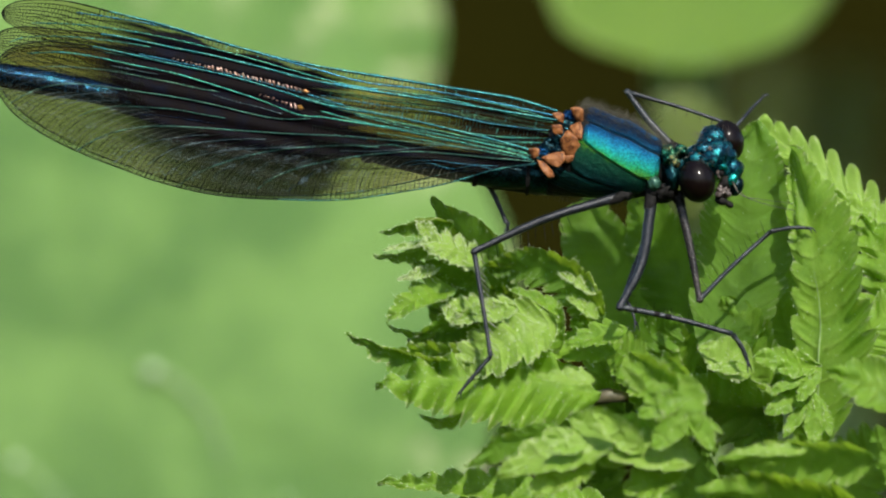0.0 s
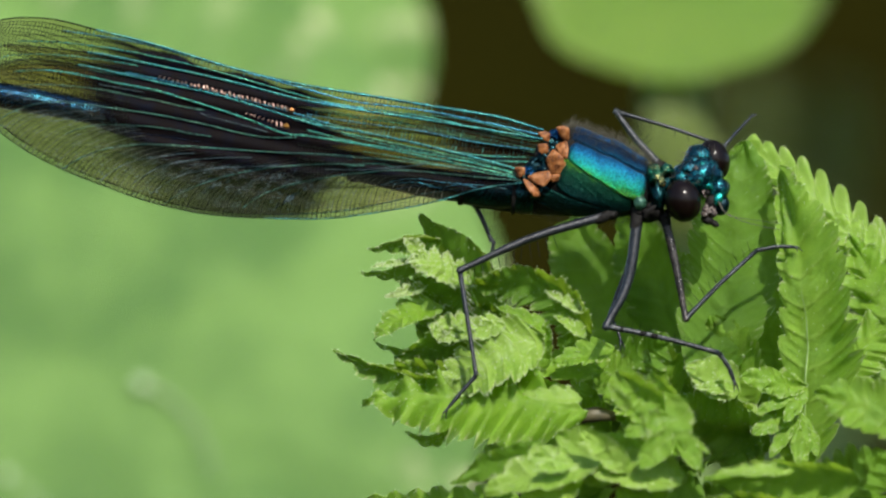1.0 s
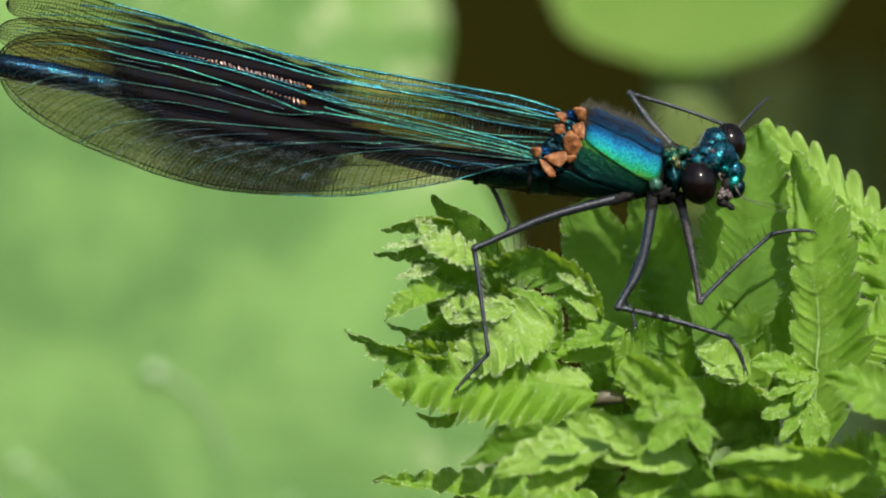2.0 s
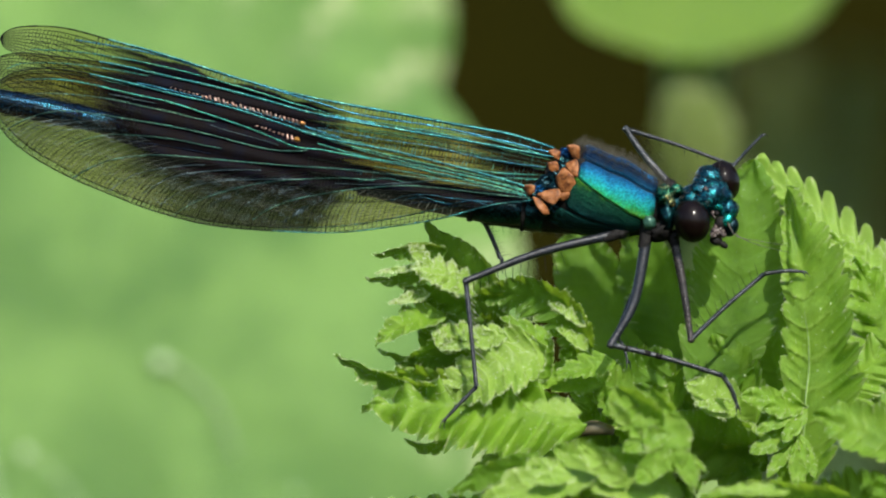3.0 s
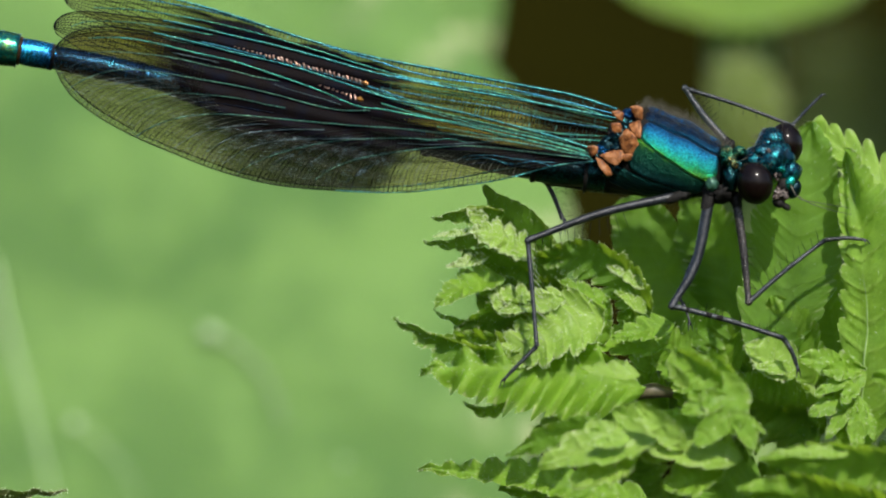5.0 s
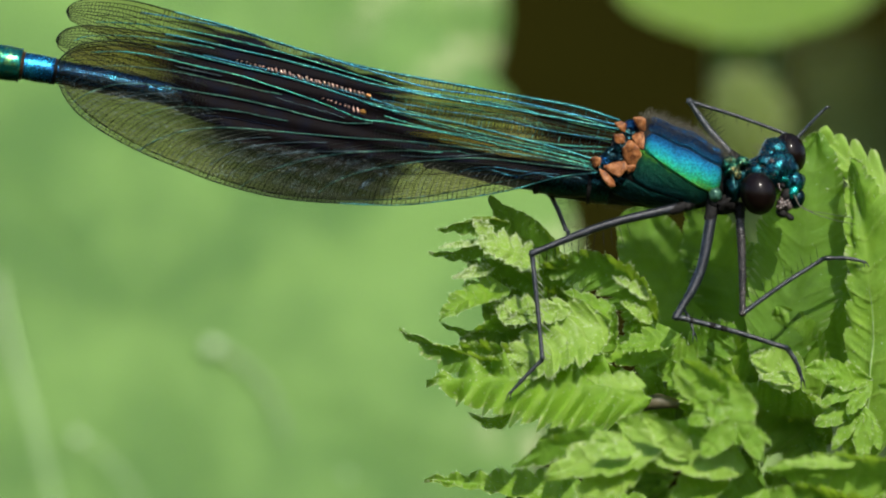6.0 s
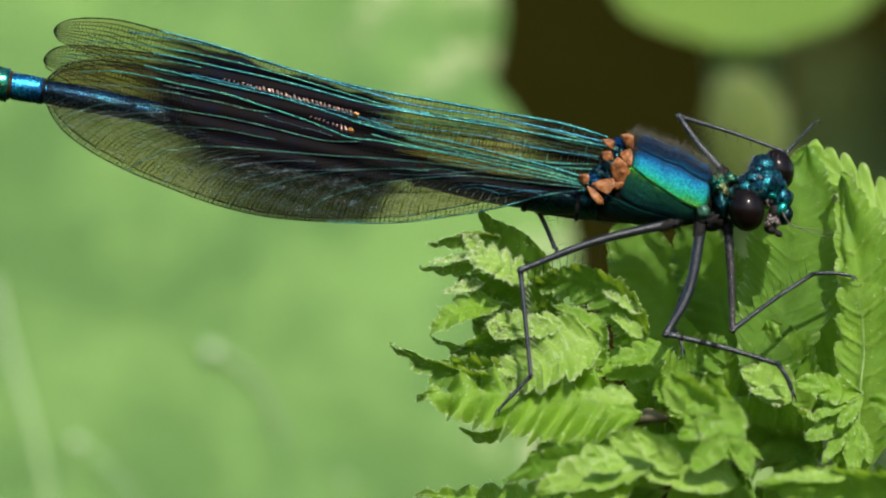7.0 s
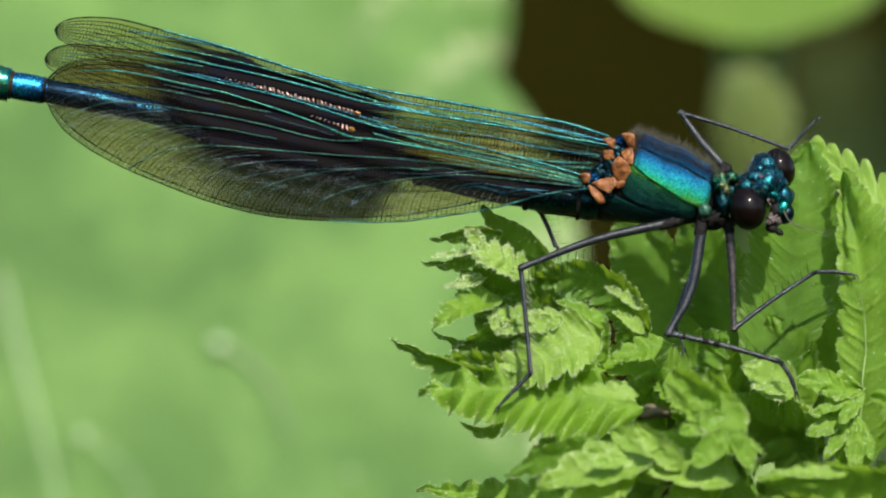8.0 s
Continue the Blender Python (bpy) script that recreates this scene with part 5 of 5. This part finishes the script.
def build_shade_shrub():
    """An unseen shrub, added overhead to keep the sun off the bank."""
    rng = random.Random(8)
    shrub = thing("shrub", (0.35, 0.75, -0.06), "unseen shrub added to shade the bank", "shrub")
    crown = bmesh.new()
    layer = crown.loops.layers.uv.verify()
    for k in range(14):
        a = Vector((0.35 + rng.uniform(-0.03, 0.03), 0.75, -0.06))
        b = Vector((rng.uniform(-0.25, 0.4), rng.uniform(0.22, 0.5), rng.uniform(0.15, 0.36)))
        bm = bmesh.new()
        line = curve([a, a.lerp(b, 0.5) + Vector((0, 0.05, 0.12)), b], 14)
        tube(bm, line, [(0, 0.006), (1, 0.0015)], 8)
        part("limb", bm, DRY, shrub)
        for _ in range(130):
            p = line[rng.randrange(3, 15)] + Vector((rng.gauss(0, 0.06), rng.gauss(0, 0.05), rng.gauss(0, 0.03)))
            if p.z < 0.1 + max(0, 0.25 - p.y):
                continue
            turn = Euler((rng.uniform(-0.7, 0.7), rng.uniform(-0.7, 0.7), rng.uniform(0, 6.28))).to_matrix()
            n = 8
            left, right, spine = [], [], []
            for i in range(n + 1):
                s = i / n
                w = 0.016 * math.sin(math.pi * s ** 0.8)
                spine.append(crown.verts.new(p + turn @ Vector((0.055 * s, 0, -0.012 * s * s))))
                left.append(crown.verts.new(p + turn @ Vector((0.055 * s, w, 0.004 - 0.012 * s * s))))
                right.append(crown.verts.new(p + turn @ Vector((0.055 * s, -w, 0.004 - 0.012 * s * s))))
            for i in range(n):
                for u, v in ((left, spine), (spine, right)):
                    f = crown.faces.new((u[i], u[i + 1], v[i + 1], v[i]))
                    for q in f.loops:
                        q[layer].uv = (i * 0.7, 0.4)
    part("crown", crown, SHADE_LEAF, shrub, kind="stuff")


def build_reflected_hedge():
    """An unseen hedge behind the viewer, added for what the shiny skin reflects."""
    rng = random.Random(12)
    hedge = thing("hedge", (0, -6, -0.45), "unseen green hedge added behind the viewer for reflections", "hedge")
    bm = bmesh.new()
    layer = bm.loops.layers.uv.verify()
    for _ in range(9000):
        a = rng.uniform(-1.9, 1.9)
        r = 6 + rng.uniform(0, 1.2)
        top = 1.6 + 0.8 * noise.noise(Vector((a * 3, 0, 0))) + 0.3 * noise.noise(Vector((a * 14, 2, 0)))
        p = Vector((r * math.sin(a), -r * math.cos(a), -0.45 + max(0.02, top) * rng.random() ** 0.8))
        turn = Euler((rng.uniform(-0.9, 0.9), rng.uniform(-0.9, 0.9), rng.uniform(0, 6.28))).to_matrix()
        s = rng.uniform(0.08, 0.16)
        vs = [bm.verts.new(p + turn @ Vector(q) * s) for q in ((0, 0, 0), (0.5, 0, 0.4), (0, 0.1, 1), (-0.5, 0, 0.4))]
        f = bm.faces.new(vs)
        for q in f.loops:
            q[layer].uv = (0.2, 0.4)
    part("foliage", bm, BACK_LEAF, hedge, kind="stuff")
    for k in range(12):
        a = -1.8 + k * 0.33
        bm = bmesh.new()
        foot = Vector((6.7 * math.sin(a), -6.7 * math.cos(a), -0.47))
        tube(bm, curve([foot, foot + Vector((0.05, 0, 0.6)), foot + Vector((rng.uniform(-0.3, 0.3), 0, 1.3))], 8), [(0, 0.03), (1, 0.01)], 8)
        part("stem", bm, DRY, hedge)


build_ground()
build_backdrop()
build_marks()
build_shade_shrub()
build_reflected_hedge()


# ---- what moves: the wind sways the plant, and the damselfly shifts on it ----
def shifted(home, row):
    """The pose of a swaying thing: seconds, how far across and down the plan, and degrees of lean."""
    return Matrix.Translation(at(home[0] + row[1], home[1] + row[2])) @ pose(0, 0, 0, 0, row[3], 0)


def motions():
    body = [(t, shifted((1150, 330), (t, x, y, a))) for t, x, y, a in (
        (0, 28, -92, -0.84), (0.1, 16, -96, -0.91), (0.2, 11, -91, -0.72), (0.3, 26, -82, -0.8), (0.4, 28, -82, -0.93), (0.5, 23, -77, -0.86),
        (0.6, 17, -85, -1.11), (0.7, 7, -83, -0.99), (0.8, 3, -66, -1.36), (0.9, 13, -76, -1.21), (1, 20, -82, -0.72), (1.1, 19, -101, -0.45),
        (1.2, 15, -86, -0.28), (1.3, 7, -53, -1.22), (1.4, 4, -26, -1.56), (1.5, 17, -39, -1.36), (1.6, 22, -91, -0.52), (1.7, 24, -99, -0.26),
        (2.8, 26, -42, 0.98), (2.9, 4, -30, 0.74), (3, 3, -10, 0.32), (3.1, 17, -8, 0.59), (3.2, 30, -23, 0.86), (3.3, 22, -26, 0.99),
        (3.4, 2, -24, 1.18), (3.5, 8, -16, 0.69), (3.6, 26, -13, 0.85), (3.7, 25, -25, 0.91), (3.8, 9, -33, 1.26), (3.9, 17, -27, 1.03),
        (4, 51, -24, 0.94), (4.1, 43, -18, 1), (4.2, 11, -27, 1.18), (4.3, 19, -34, 1.12), (4.4, 32, -38, 0.77), (4.5, 33, -27, 0.36),
        (4.6, 30, -13, 0.64), (4.7, 30, -19, 0.68), (5.8, 19, -34, 0.43), (5.9, 29, -36, 0.56), (6, 28, -31, 0.3), (6.1, 18, -38, 0.44),
        (6.2, 19, -37, 0.38), (6.3, 36, -24, 0.5), (6.4, 21, -21, 0.42), (6.5, 12, -13, 0.08), (6.6, 17, -12, 0.41), (6.7, 24, -3, 0.5),
        (6.8, 17, -8, 0.45), (6.9, 9, -14, 0.57), (7, 10, -9, 0.04), (7.1, 15, 2, 0.42), (7.2, 9, 4, 0.5), (7.4, 6, 2, 0.23),
        (7.5, 7, 3, 0.16), (7.6, -3, -4, 0.32), (7.8, 13, -3, 0.21), (7.9, 6, -4, 0.25), (8, 0, 0, 0))]
    herb = [(t, shifted((1150, 650), (t, x, y, a))) for t, x, y, a in (
        (0, 40, -73, -2.17), (0.1, 27, -83, -1.96), (0.2, 25, -75, -1.92), (0.3, 34, -68, -1.88), (0.4, 40, -68, -1.84), (0.5, 37, -59, -1.94),
        (0.6, 27, -69, -1.76), (0.7, 22, -68, -1.71), (0.8, 21, -59, -1.67), (0.9, 31, -61, -1.62), (1, 34, -64, -1.72), (1.1, 35, -81, -1.56),
        (1.2, 26, -71, -1.53), (1.3, 11, -44, -1.51), (1.4, 7, -23, -1.48), (1.5, 28, -30, -1.51), (1.6, 30, -77, -1.5), (1.7, 30, -80, -1.55),
        (2.8, 20, -27, 0.6), (2.9, 4, -19, 0.48), (3, 1, -1, 0.28), (3.1, 10, -6, 0.44), (3.2, 20, -13, 0.53), (3.3, 15, -19, 0.62),
        (3.4, 0, -15, 0.71), (3.5, 3, -3, 0.72), (3.6, 11, -10, 0.81), (3.7, 12, -16, 0.82), (3.8, 2, -20, 0.83), (3.9, 13, -16, 0.84),
        (4, 42, -10, 0.71), (4.1, 28, -12, 0.73), (4.2, 0, -21, 0.61), (4.3, 6, -27, 0.49), (4.4, 19, -32, 0.37), (4.5, 27, -14, 0.14),
        (4.6, 15, -12, 0.18), (4.7, 20, -12, 0.1), (5.8, 10, -30, 0.1), (5.9, 19, -30, 0.1), (6, 23, -20, 0), (6.1, 10, -35, 0.08),
        (6.2, 11, -36, 0.07), (6.3, 23, -25, 0.05), (6.4, 13, -17, 0.04), (6.5, 9, -6, -0.05), (6.6, 10, -12, 0.01), (6.7, 14, -3, -0.01),
        (6.8, 9, -11, -0.02), (6.9, 6, -14, -0.04), (7, 9, -3, -0.13), (7.1, 8, -3, -0.02), (7.2, 4, -2, 0), (7.4, 1, -1, 0.05),
        (7.5, 4, 5, 0.07), (7.6, -6, -5, 0.06), (7.8, 6, -7, 0.03), (7.9, 2, -10, 0.02), (8, 0, 0, 0))]
    walk(damselfly, body)
    walk(fern, herb)
    # the hind and middle legs give at the hip, so that their feet stay on the leaves
    for key, hip, toe in (("hind", (1196, 392), (884, 718)), ("mid", (1243, 398), (1408, 692))):
        base, rows = LEGS[key].location.copy(), []
        h, f = at(*hip) - BODY, at(*toe)
        for (t, b), (_, p) in zip(body, herb):
            want = b.inverted() @ p @ (f - PLANT) - h
            rest = f - BODY - h
            turn = math.degrees(math.atan2(rest.z, rest.x) - math.atan2(want.z, want.x))
            rows.append((t, Matrix.Translation(base) @ pose(0, 0, 0, 0, (turn + 180) % 360 - 180, 0)))
        walk(LEGS[key], rows)
    # the foreleg steps to a new hold
    base = LEGS["fore"].location.copy()
    walk(LEGS["fore"], [(t, Matrix.Translation(base) @ pose(0, 0, 0, 0, a, 0)) for t, a in (
        (0, -7.9), (0.5, -8.3), (1, -8.2), (1.7, -8.5), (2.8, -7.2), (3.5, -7.2), (4.7, -6.5), (5.8, 1.5), (6, 0.7), (7, 0.1), (8, 0))])
    # the far foreleg keeps its hold on the leaf tip
    base, f = LEGS["far_fore"].location.copy(), at(1446, 211)
    walk(LEGS["far_fore"], [(t, Matrix.Translation(base + (b.inverted() @ p @ (f - PLANT) - (f - BODY)) * 0.8)) for (t, b), (_, p) in zip(body, herb)])


motions()
